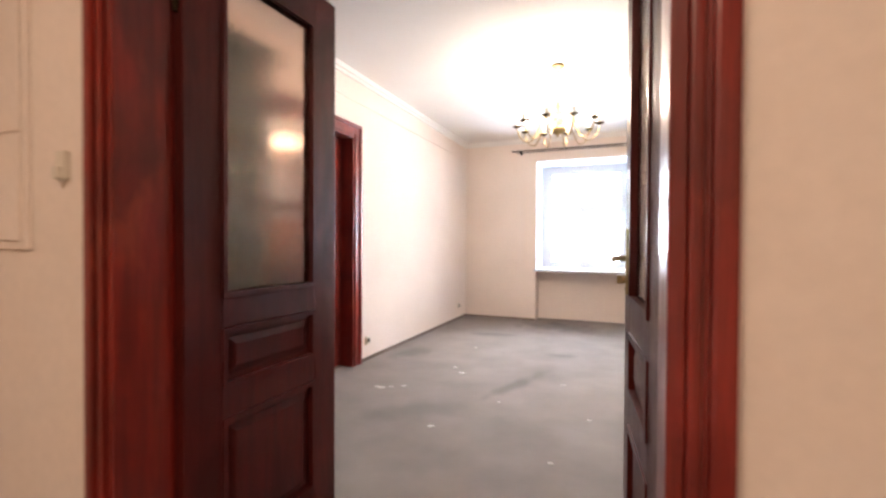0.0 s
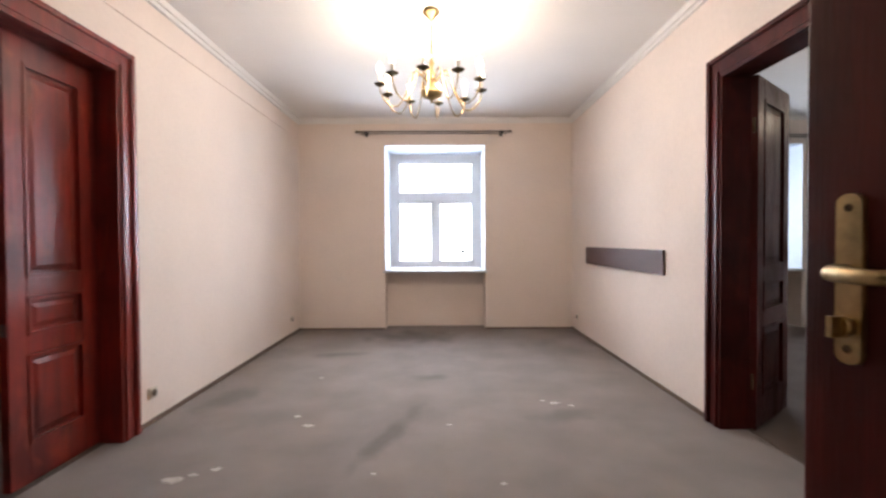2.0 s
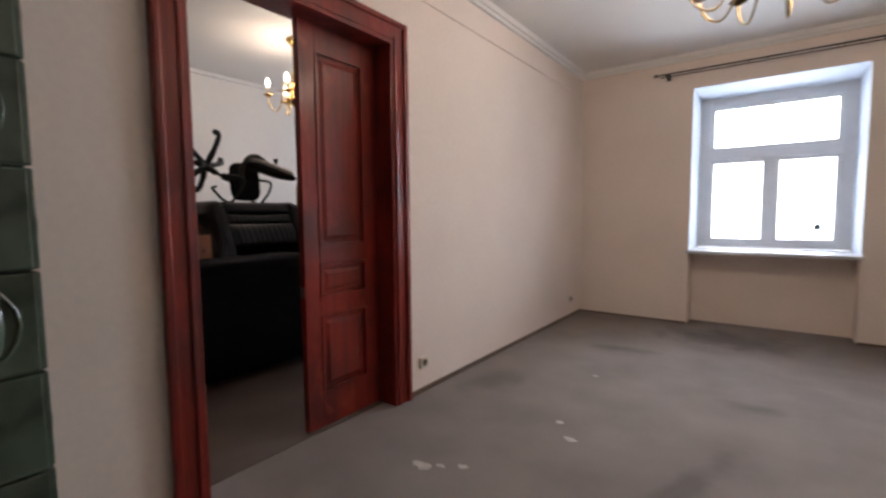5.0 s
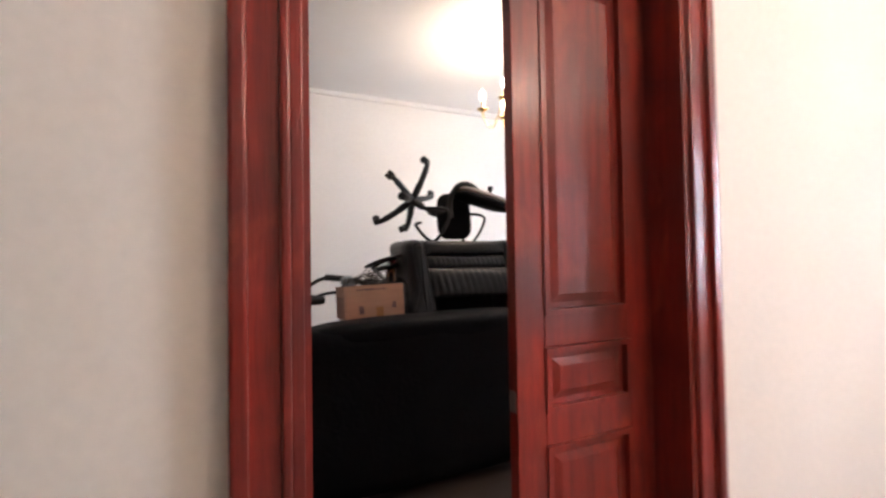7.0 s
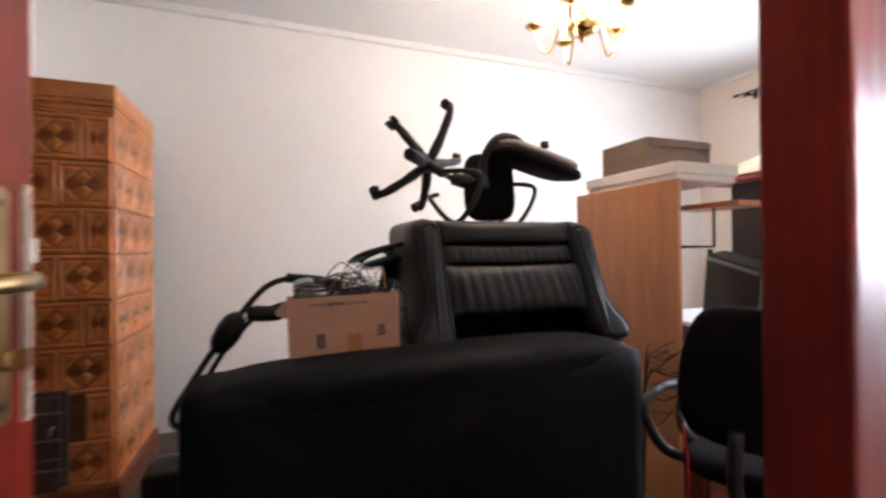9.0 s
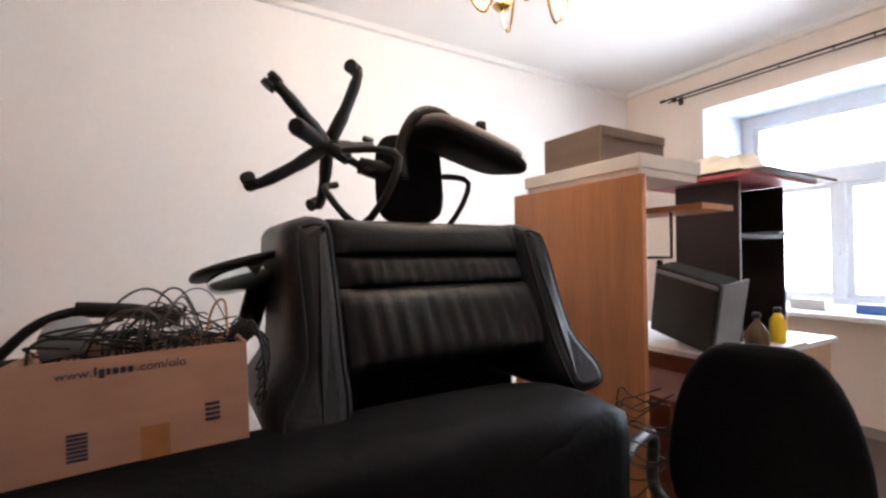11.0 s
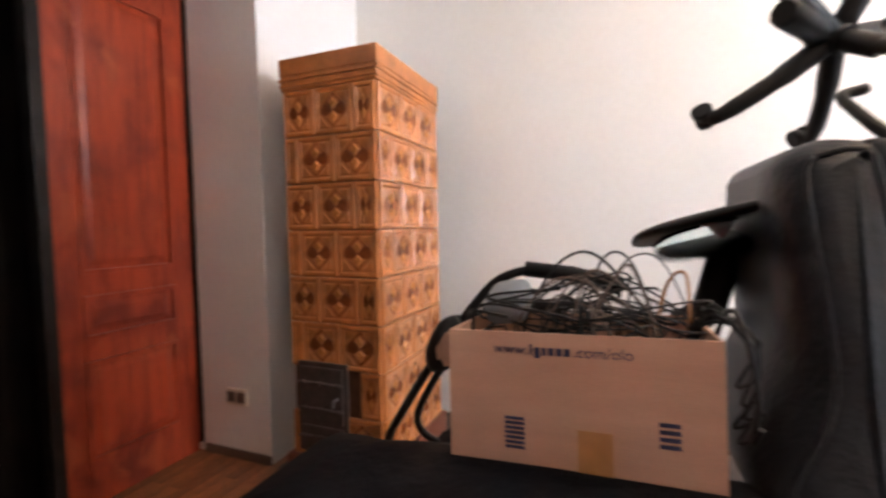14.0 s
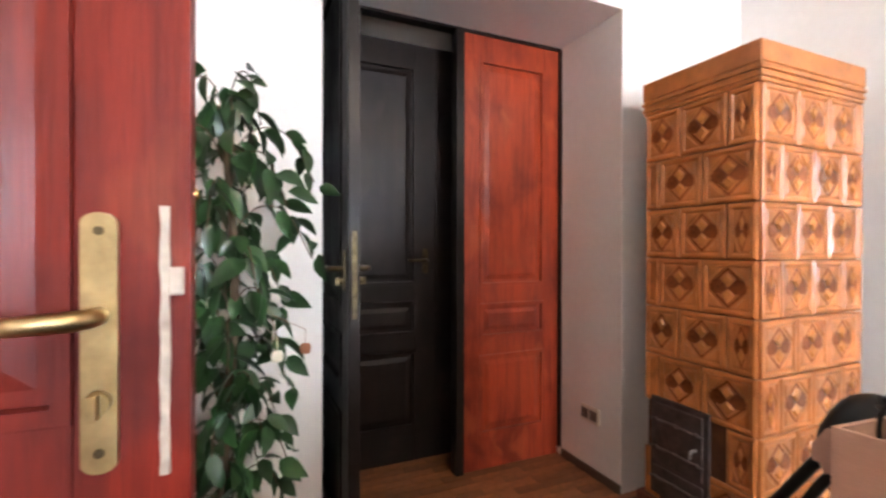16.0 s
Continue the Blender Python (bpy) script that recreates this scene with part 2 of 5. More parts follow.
def carpet_material():
    m = mat("worn_grey_carpet", (0.235, 0.206, 0.19), 0.95, vary=0.2, size=2.2, bump=0.35, fine=240)
    nt = m.node_tree
    b = nt.nodes["Principled BSDF"]
    base = b.inputs["Base Color"].links[0].from_socket
    tc = nt.nodes.new("ShaderNodeTexCoord")
    wob = nt.nodes.new("ShaderNodeTexNoise")
    wob.inputs["Scale"].default_value, wob.inputs["Detail"].default_value = 4.5, 6
    nt.links.new(tc.outputs["Object"], wob.inputs["Vector"])
    # dark worn stains: centre, half sizes, turn, strength
    for cx, cy, sx, sy, turn, amount in ((-0.3, 6.25, 0.75, 0.42, 0, 0.75), (-1.02, 5.4, 0.3, 0.12, 10, 0.7), (-0.27, 3.45, 0.09, 0.55, -20, 0.6), (-0.05, 4.6, 0.22, 0.12, 0, 0.55),
                                         (-1.55, 4.1, 0.2, 0.35, 0, 0.5), (0.9, 3.75, 0.3, 0.14, 15, 0.5), (1.3, 5.6, 0.4, 0.5, 0, 0.3), (-0.8, 2.6, 0.5, 0.2, 30, 0.35), (0.55, 5.3, 0.3, 0.2, 0, 0.3)):
        mp = nt.nodes.new("ShaderNodeMapping")
        mp.vector_type = "TEXTURE"
        mp.inputs["Location"].default_value, mp.inputs["Rotation"].default_value, mp.inputs["Scale"].default_value = (cx, cy, 0), (0, 0, radians(turn)), (sx, sy, 1)
        nt.links.new(tc.outputs["Object"], mp.inputs[0])
        ln = nt.nodes.new("ShaderNodeVectorMath")
        ln.operation = "LENGTH"
        nt.links.new(mp.outputs[0], ln.inputs[0])
        sm = nt.nodes.new("ShaderNodeMath")
        sm.operation = "MULTIPLY_ADD"
        nt.links.new(wob.outputs[0], sm.inputs[0])
        sm.inputs[1].default_value = 1.6
        nt.links.new(ln.outputs["Value"], sm.inputs[2])
        mr = nt.nodes.new("ShaderNodeMapRange")
        mr.inputs[1].default_value, mr.inputs[2].default_value, mr.inputs[3].default_value, mr.inputs[4].default_value = 1.1, 1.75, amount * 0.95, 0
        nt.links.new(sm.outputs[0], mr.inputs[0])
        mix = nt.nodes.new("ShaderNodeMix")
        mix.data_type = "RGBA"
        nt.links.new(mr.outputs[0], mix.inputs[0])
        nt.links.new(base, mix.inputs[6])
        mix.inputs[7].default_value = (0.10, 0.088, 0.08, 1)
        base = mix.outputs[2]
    nt.links.new(base, b.inputs["Base Color"])
    return m


CARPET = carpet_material()
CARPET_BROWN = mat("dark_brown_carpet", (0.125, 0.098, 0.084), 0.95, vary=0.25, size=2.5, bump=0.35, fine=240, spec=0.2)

# ---- building helpers ----


def box(bm, x0, x1, y0, y1, z0, z1, bev=0.0, mi=0):
    vs = [bm.verts.new((x, y, z)) for z in (z0, z1) for y in (y0, y1) for x in (x0, x1)]
    fs = [bm.faces.new([vs[i] for i in f]) for f in ((0, 2, 3, 1), (4, 5, 7, 6), (0, 1, 5, 4), (2, 6, 7, 3), (0, 4, 6, 2), (1, 3, 7, 5))]
    for f in fs:
        f.material_index = mi
    if bev:
        es = list({e for f in fs for e in f.edges})
        bmesh.ops.bevel(bm, geom=es, offset=bev, segments=2, affect="EDGES", profile=0.6)
    return vs


def tube(bm, pts, r, n=8, mi=0, caps=True):
    pts = [Vector(p) for p in pts]
    rs = r if isinstance(r, (list, tuple)) else [r] * len(pts)
    rings = []
    up = Vector((0.31, 0.17, 0.93))
    for i, p in enumerate(pts):
        d = (pts[min(i + 1, len(pts) - 1)] - pts[max(i - 1, 0)]).normalized()
        a = d.cross(up)
        if a.length < 1e-3:
            a = d.cross(Vector((1, 0, 0)))
        a.normalize()
        up = a.cross(d)
        rings.append([bm.verts.new(p + rs[i] * (math.cos(k * 2 * math.pi / n) * a + math.sin(k * 2 * math.pi / n) * up)) for k in range(n)])
    for A, B in zip(rings, rings[1:]):
        for k in range(n):
            f = bm.faces.new((A[k], A[(k + 1) % n], B[(k + 1) % n], B[k]))
            f.smooth, f.material_index = True, mi
    if caps:
        for ring in (rings[0][::-1], rings[-1]):
            bm.faces.new(ring).material_index = mi


def lathe(bm, prof, n=20, at=(0, 0, 0), mi=0):
    """Turn a profile of (radius, height) about z."""
    ox, oy, oz = at
    rings = [[bm.verts.new((ox + max(r, 1e-4) * math.cos(2 * math.pi * k / n), oy + max(r, 1e-4) * math.sin(2 * math.pi * k / n), oz + z)) for k in range(n)] for r, z in prof]
    for A, B in zip(rings, rings[1:]):
        for k in range(n):
            f = bm.faces.new((A[k], A[(k + 1) % n], B[(k + 1) % n], B[k]))
            f.smooth, f.material_index = True, mi
    bm.faces.new(rings[0][::-1])
    bm.faces.new(rings[-1])


def smooth_path(pts, steps=6):
    pts = [Vector(p) for p in pts]
    q = [pts[0] * 2 - pts[1]] + pts + [pts[-1] * 2 - pts[-2]]
    out = []
    for i in range(1, len(q) - 2):
        for s in range(steps):
            t = s / steps
            a, b, c, d = q[i - 1:i + 3]
            out.append(0.5 * (2 * b + (c - a) * t + (2 * a - 5 * b + 4 * c - d) * t * t + (3 * b - a - 3 * c + d) * t ** 3))
    return out + [pts[-1]]


def pillow(bm, w, d, h, puff=0.5, m=None, n=8, mi=0):
    """A rounded cushion, w by d by h, about the origin."""
    start = len(bm.verts)
    grid = {}
    p = 4.0
    made = []
    for i in range(n * 2):
        for j in range(n + 1):
            u, v = 2 * math.pi * i / (2 * n), math.pi * (j / n - 0.5)

            def se(x, e):
                return math.copysign(abs(x) ** e, x)
            e = 2 / p
            co = Vector((w / 2 * se(math.cos(v), e * puff * 2) * se(math.cos(u), e), d / 2 * se(math.cos(v), e * puff * 2) * se(math.sin(u), e), h / 2 * se(math.sin(v), e * 1.6)))
            grid[i, j] = bm.verts.new(m @ co if m else co)
            made.append(grid[i, j])
    for i in range(n * 2):
        for j in range(n):
            f = bm.faces.new((grid[i, j], grid[(i + 1) % (2 * n), j], grid[(i + 1) % (2 * n), j + 1], grid[i, j + 1]))
            f.smooth, f.material_index = True, mi
    bmesh.ops.remove_doubles(bm, verts=made, dist=1e-5)


def mesh_of(name, bm, mats):
    bmesh.ops.recalc_face_normals(bm, faces=bm.faces)
    me = bpy.data.meshes.new(name)
    bm.to_mesh(me)
    bm.free()
    for m in (mats if isinstance(mats, (list, tuple)) else [mats]):
        me.materials.append(m)
    return me


def part(name, bm, material, parent=None, label=""):
    ob = new(name, mesh_of(name, bm, material))
    ob.parent = parent
    if label:
        ob["label"] = label
    return ob


def bbox_part(name, dims, material, parent=None, bev=0.0, label=""):
    bm = bmesh.new()
    box(bm, *dims, bev)
    return part(name, bm, material, parent, label)


def thing(name, label, category, m=None, group="", kind=""):
    ob = new(name)
    ob.empty_display_size = 0.1
    if m:
        ob.matrix_world = m
    return tagged(ob, label, category, group, kind)


def wall(name, boxes, material, label):
    bm = bmesh.new()
    for b in boxes:
        box(bm, *b)
    return tagged(part(name, bm, material), label, "wall", kind="structure")

# ---- the large structure ----
W, H = 6.714, 2.83
XL, XR = -1.857, 1.81
floor_ob = tagged(bbox_part("floor", (-5.5, 5.8, -2.4, 7.5, -0.12, 0), CARPET), "worn grey carpet with dark stains and paint spots", "floor", kind="structure")
tagged(bbox_part("ceiling", (-5.5, 5.8, -2.4, 7.5, H, H + 0.15), WHITE), "plain white painted ceiling", "ceiling", kind="structure")
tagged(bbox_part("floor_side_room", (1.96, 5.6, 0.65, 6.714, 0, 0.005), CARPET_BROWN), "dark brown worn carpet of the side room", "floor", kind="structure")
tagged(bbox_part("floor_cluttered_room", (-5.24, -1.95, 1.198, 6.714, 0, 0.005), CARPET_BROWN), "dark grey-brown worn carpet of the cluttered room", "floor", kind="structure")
tagged(bbox_part("ground", (-600, 600, -600, 600, -0.6, -0.5), STONE), "pale ground outside the house", "ground", kind="structure")

wall("wall_partition_left", [(-2.03, XL, 0.65, 2.205, 0, H), (-2.03, XL, 3.39, W, 0, H), (-2.03, XL, 2.205, 3.39, 2.22, H)], WALL, "cream painted wall between two rooms")
wall("wall_partition_right", [(XR, 1.98, 0.65, 2.38, 0, H), (XR, 1.98, 3.53, W, 0, H), (XR, 1.98, 2.38, 3.53, 2.22, H)], WALL, "cream painted wall with a doorway")
wall("wall_entrance", [(-2.9, -0.66, 0.5, 0.65, 0, H), (0.64, 5.6, 0.5, 0.65, 0, H), (-0.66, 0.64, 0.5, 0.65, 2.22, H)], WALL, "cream painted wall round the entrance door")
wall("wall_hall_left", [(-2.05, -1.9, -2.2, 0.5, 0, H)], WALL, "cream painted hall wall")
wall("wall_hall_right", [(1.9, 2.05, -2.2, 0.5, 0, H)], WALL, "cream painted hall wall")
wall("wall_hall_back", [(-2.05, 2.05, -2.35, -2.2, 0, H)], WALL, "cream painted hall wall")
wall("wall_far_left", [(-5.4, -5.24, 0.2, W, 0, H)], WALL2, "pale painted wall of the cluttered room")
wall("wall_far_right", [(5.6, 5.75, 0.5, W, 0, H)], WALL2, "pale painted wall of the side room")
wall("wall_niche", [(-5.24, -4.345, 0.2, 1.198, 0, H), (-2.9, -2.03, 0.65, 1.198, 0, H), (-4.345, -2.9, 0.42, 1.198, 2.41, H), (-4.345, -2.9, 0.2, 0.36, 0, 2.41), (-2.94, -2.9, 0.36, 0.65, 0, 2.41)], WALL2, "pale thick wall with a deep door niche")

WINS = ((-0.706, 0.642), (-4.485, -3.05), (3.57, 4.92))
segs, edge = [], -5.4
for a, b in sorted(WINS):
    segs.append((edge, a, W, 7.5, 0, H))
    segs.append((a, b, W, 7.5, 2.475, H))
    segs.append((a, b, 6.97, 7.5, 0, 0.76))
    edge = b
segs.append((edge, 5.75, W, 7.5, 0, H))
wall("wall_windows", segs, WALL, "thick cream outer wall with deep window recesses")


def trim(name, runs, material, label):
    bm = bmesh.new()
    for r in runs:
        box(bm, *r)
    return tagged(part(name, bm, material), label, "trim", kind="structure")


# cornices and skirtings
trim("trim_cornice", [(XL, XL + 0.045, 0.7, W, 2.785, H), (XL, XL + 0.025, 0.7, W, 2.755, 2.785), (XR - 0.045, XR, 0.7, W, 2.785, H), (XR - 0.025, XR, 0.7, W, 2.76, 2.785),
                      (XL + 0.045, XR - 0.045, W - 0.045, W, 2.785, H), (XL + 0.025, XR - 0.025, W - 0.025, W, 2.76, 2.785)], WHITE, "narrow white plaster ceiling cornice")
trim("trim_cornice_2", [(-5.24, -5.195, 1.2, W, 2.79, H), (-5.195, -2.03, W - 0.045, W, 2.79, H), (5.555, 5.6, 0.7, W, 2.79, H), (1.98, 5.555, W - 0.045, W, 2.79, H)], WHITE, "narrow white plaster ceiling cornice")
trim("trim_wall_ridge", [(XL, XL + 0.012, 2.1, 6.3, 2.555, 2.585)], WALL, "painted-over ridge high on the wall")
trim("baseboard", [(XL, XL + 0.014, 3.5, W, 0.003, 0.03), (XR - 0.014, XR, 3.64, W, 0.003, 0.03), (XL + 0.014, -0.71, W - 0.014, W, 0.003, 0.022), (0.645, XR - 0.014, W - 0.014, W, 0.003, 0.022)], BROWNBOX, "thin worn brown carpet edge strip")
trim("trim_light_edge", [(-5.24, -5.225, 2.2, W, 0.003, 0.05), (-4.345, -4.333, 0.75, 1.198, 0.003, 0.05)], BROWNBOX, "thin brown skirting strip")


def window(name, x0, x1):
    win = thing(name, "white painted wooden window, fixed light above two casements", "window", kind="structure")
    y0, y1, z0, z1, zt = 7.36, 7.42, 0.80, 2.475, 1.84
    xm = (x0 + x1) / 2
    for nm, d in (("frame_side", (x0, x0 + 0.105, y0, y1, z0, z1)), ("frame_side", (x1 - 0.105, x1, y0, y1, z0, z1)), ("frame_head", (x0 + 0.105, x1 - 0.105, y0, y1, z1 - 0.1, z1)),
                  ("frame_foot", (x0 + 0.105, x1 - 0.105, y0, y1, z0, z0 + 0.06)), ("transom", (x0 + 0.105, x1 - 0.105, y0 - 0.03, y1, zt - 0.06, zt + 0.04)),
                  ("mullion", (xm - 0.035, xm + 0.035, y0 - 0.02, y1, z0 + 0.06, zt - 0.06))):
        bbox_part(nm, d, FRAME, win, 0.008)
    for a, b, c, d in ((x0 + 0.105, xm - 0.035, z0 + 0.06, zt - 0.06), (xm + 0.035, x1 - 0.105, z0 + 0.06, zt - 0.06), (x0 + 0.105, x1 - 0.105, zt + 0.04, z1 - 0.1)):
        bm = bmesh.new()
        s = 0.04
        for q in ((a, a + s, y0 + 0.005, y1 - 0.01, c, d), (b - s, b, y0 + 0.005, y1 - 0.01, c, d), (a + s, b - s, y0 + 0.005, y1 - 0.01, c, c + s), (a + s, b - s, y0 + 0.005, y1 - 0.01, d - s, d)):
            box(bm, *q)
        sash = part("sash", bm, FRAME, win)
        p = bbox_part("pane", (a + s, b - s, y0 + 0.025, y0 + 0.031, c + s, d - s), PANE, sash)
        p.visible_shadow = False
    bm = bmesh.new()
    tube(bm, [(xm, y0 - 0.022, 1.30), (xm, y0 - 0.05, 1.30), (xm, y0 - 0.05, 1.20)], 0.009)
    part("window_handle", bm, FRAME, win)
    bbox_part("window_sill", (x0 - 0.02, x1 + 0.02, W - 0.05, 7.36, 0.762, 0.795), SILL if x0 > -1 else LAMWHITE, win, 0.006, "pale sill board")
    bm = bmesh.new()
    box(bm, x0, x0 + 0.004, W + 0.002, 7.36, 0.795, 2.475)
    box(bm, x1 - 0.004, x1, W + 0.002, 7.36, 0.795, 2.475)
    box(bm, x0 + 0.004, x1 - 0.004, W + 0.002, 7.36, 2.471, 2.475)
    part("reveal", bm, REVEAL, win, "white painted reveal, toned blue-grey for the cool daylight")


for i, (a, b) in enumerate(WINS):
    window("window_%d" % (i + 1), a, b)
bm = bmesh.new()
tube(bm, [(0.375, 7.379, 1.03), (0.375, 7.3835, 1.03)], 0.036, 16)
tagged(part("sticker", bm, GREYP), "small round grey sticker on the window pane", "sticker")
tagged(bbox_part("backdrop", (-14, 14, 13.0, 13.1, -0.5, 9), glow("bright_overcast_distance", (0.93, 0.97, 1.0), 2.2)), "bright hazy daylight outside the windows", "backdrop", kind="structure")


def casing(name, w, top, depth, m, material, label, cw=0.11, lining=True):
    """Door surround: local x along the opening from 0 to w, y out of the wall face (0) towards the viewer, -depth through the wall."""
    c = thing(name, label, "door frame", m, kind="structure")
    for nm, a, b in (("casing_side", -cw, 0.0), ("casing_side", w, w + cw)):
        bm = bmesh.new()
        box(bm, a, b, 0, 0.022, 0, top + cw, 0.004)
        o = a if a < 0 else b - 0.03
        box(bm, o - 0.002, o + 0.032, 0.0, 0.038, 0, top + cw + 0.002, 0.008)
        k = b - 0.02 if a < 0 else a
        box(bm, k, k + 0.02, 0.0, 0.03, 0, top + 0.02, 0.006)
        part(nm, bm, material, c)
    bm = bmesh.new()
    box(bm, 0.0, w, 0, 0.022, top, top + cw, 0.004)
    box(bm, 0.03 - cw, w + cw - 0.03, 0.0, 0.037, top + cw - 0.03, top + cw + 0.001, 0.008)
    part("casing_head", bm, material, c)
    if lining:
        for nm, d in (("jamb", (0, 0.025, -depth, 0.018, 0, top)), ("jamb", (w - 0.025, w, -depth, 0.018, 0, top)), ("jamb_head", (0.025, w - 0.025, -depth, 0.018, top - 0.025, top))):
            bbox_part(nm, d, material, c, 0.003)
    return c


casing("door_frame_entrance", 1.30, 2.22, 0.15, pose(0.64, 0.5, 0, 0, 0, 180), MAHOG, "dark red stained wooden double door surround", cw=0.06)
casing("door_frame_left", 1.185, 2.22, 0.173, pose(XL, 3.39, 0, 0, 0, -90), MAHOG, "dark red stained wooden door surround")
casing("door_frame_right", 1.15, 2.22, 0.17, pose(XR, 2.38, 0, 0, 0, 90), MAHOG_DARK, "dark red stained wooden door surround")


def handle(parent, x, z, side, toward, t=0.04, plate_h=0.24, metal=None, above=0.45):
    """Lever and long plate on one face (side +1/-1) of a leaf; the lever points along toward."""
    metal = metal or BRASS
    y = side * t / 2
    bm = bmesh.new()
    prof = []
    for k in range(13):
        a = math.pi * k / 12
        prof.append((x + 0.0165 * math.cos(a), z + plate_h * above + 0.012 * math.sin(a)))
    for k in range(13):
        a = math.pi + math.pi * k / 12
        prof.append((x + 0.0165 * math.cos(a), z - plate_h * (1 - above) + 0.012 * math.sin(a)))
    A = [bm.verts.new((px, y, pz)) for px, pz in prof]
    B = [bm.verts.new((px, y + side * 0.008, pz)) for px, pz in prof]
    bm.faces.new(B)
    bm.faces.new(A[::-1])
    for k in range(len(A)):
        bm.faces.new((A[k], A[(k + 1) % len(A)], B[(k + 1) % len(A)], B[k]))
    pl = part("handle_plate", bm, metal, parent, "aged brass handle plate")
    bm = bmesh.new()
    yy = y + side * 0.045
    tube(bm, [(x, y, z), (x, y + side * 0.03, z), (x + toward * 0.012, yy, z), (x + toward * 0.06, yy + side * 0.004, z - 0.002), (x + toward * 0.115, yy, z + 0.001)], [0.010, 0.010, 0.0105, 0.0095, 0.008], 10)
    part("lever", bm, metal, pl)
    bm = bmesh.new()
    tube(bm, [(x, y + side * 0.008, z - plate_h * 0.36), (x, y + side * 0.02, z - plate_h * 0.36)], 0.012, 12)
    box(bm, x - 0.004, x + 0.004, y + side * 0.012, y + side * 0.034, z - plate_h * 0.36 - 0.013, z - plate_h * 0.36 + 0.013)
    part("latch_knob", bm, metal, pl)
    for dz in (plate_h * (above - 0.03), -plate_h * (0.96 - above)):
        bm = bmesh.new()
        tube(bm, [(x, y + side * 0.006, z + dz), (x, y + side * 0.0095, z + dz)], 0.005, 8)
        part("screw", bm, BRONZE, pl)


def leaf(name, w, h, m, material, label, glazed=False, t=0.042, stile=0.115, inner=None, pane=None, lift=0.0):
    """Panelled door leaf, hinge edge at local x = 0."""
    d = thing(name, label, "door", m)
    back = inner or material
    mats = [material, back]

    def solid(nm, x0, x1, z0, z1, th, bev=0.003):
        bm = bmesh.new()
        box(bm, x0, x1, -th / 2, th / 2, z0, z1, bev)
        if inner:
            for f in bm.faces:
                if f.normal.y < -0.5 or f.calc_center_median().y < -th / 2 + 0.001:
                    f.material_index = 1
        return part(nm, bm, mats if inner else material, d)
    solid("stile", 0, stile, 0, h, t)
    solid("stile", w - stile, w, 0, h, t)
    zs = [0.19, 0.63 + lift, 0.725 + lift, 0.915 + lift, 1.01 + lift]
    rails = [(0, zs[0]), (zs[1], zs[2]), (zs[3], zs[4]), (h - 0.13, h)]
    for a, b in rails:
        solid("rail", stile, w - stile, a, b, t)
    for i, (a, b) in enumerate(((zs[0], zs[1]), (zs[2], zs[3]), (zs[4], h - 0.13))):
        x0, x1 = stile, w - stile
        if glazed and i == 2:
            bm = bmesh.new()
            box(bm, x0 + 0.012, x1 - 0.012, -0.003, 0.003, a + 0.012, b - 0.012)
            part("glass_pane", bm, pane or PATTERN, d, "ripple-patterned glass")
        else:
            solid("panel", x0, x1, a, b, 0.014, 0)
            bm = bmesh.new()
            g = 0.035
            for s in (-1, 1):
                q = [(x0 + g, s * 0.0068, a + g), (x1 - g, s * 0.0068, a + g), (x1 - g, s * 0.0068, b - g), (x0 + g, s * 0.0068, b - g)]
                p = [(x0 + g + 0.025, s * 0.015, a + g + 0.025), (x1 - g - 0.025, s * 0.015, a + g + 0.025), (x1 - g - 0.025, s * 0.015, b - g - 0.025), (x0 + g + 0.025, s * 0.015, b - g - 0.025)]
                Q, P = [bm.verts.new(v) for v in q], [bm.verts.new(v) for v in p]
                fs = [bm.faces.new(P)] + [bm.faces.new((Q[k], Q[(k + 1) % 4], P[(k + 1) % 4], P[k])) for k in range(4)]
                for f in fs:
                    f.material_index = 1 if (inner and s < 0) else 0
            part("raised_field", bm, mats if inner else material, d)
        bm = bmesh.new()
        for s in (-1, 1):
            ya, yb = sorted((s * 0.006, s * (t / 2 + 0.005)))
            e = 0.018
            for q in ((x0, x0 + e, ya, yb, a, b), (x1 - e, x1, ya, yb, a, b), (x0 + e, x1 - e, ya, yb, a, a + e), (x0 + e, x1 - e, ya, yb, b - e, b)):
                n0 = len(bm.faces)
                box(bm, *q)
                if inner and s < 0:
                    bm.faces.ensure_lookup_table()
                    for f in bm.faces[n0:]:
                        f.material_index = 1
        part("moulding", bm, mats if inner else material, d)
    for z in (0.25, h - 0.35):
        bm = bmesh.new()
        tube(bm, [(-0.006, 0, z), (-0.006, 0, z + 0.09)], 0.008, 8)
        part("hinge", bm, BRONZE, d)
    return d


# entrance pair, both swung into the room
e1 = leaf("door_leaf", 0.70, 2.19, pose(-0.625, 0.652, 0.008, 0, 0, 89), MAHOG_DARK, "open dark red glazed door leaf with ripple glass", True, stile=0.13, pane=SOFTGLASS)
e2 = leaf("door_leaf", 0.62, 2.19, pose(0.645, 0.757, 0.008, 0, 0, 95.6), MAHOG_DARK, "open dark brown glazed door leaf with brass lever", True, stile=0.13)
handle(e2, 0.555, 1.14, 1, -1, plate_h=0.19)
handle(e2, 0.555, 1.14, -1, -1, plate_h=0.19)
# added strip that blocks a bright gap between jamb and open leaf
trim("trim_door_stop", [(-1.99, -1.966, 2.2305, 2.262, 0, 2.19)], MAHOG, "dark red stained strip added to cover a bright gap")
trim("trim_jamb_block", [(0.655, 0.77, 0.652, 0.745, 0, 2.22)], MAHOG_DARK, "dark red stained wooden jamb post")
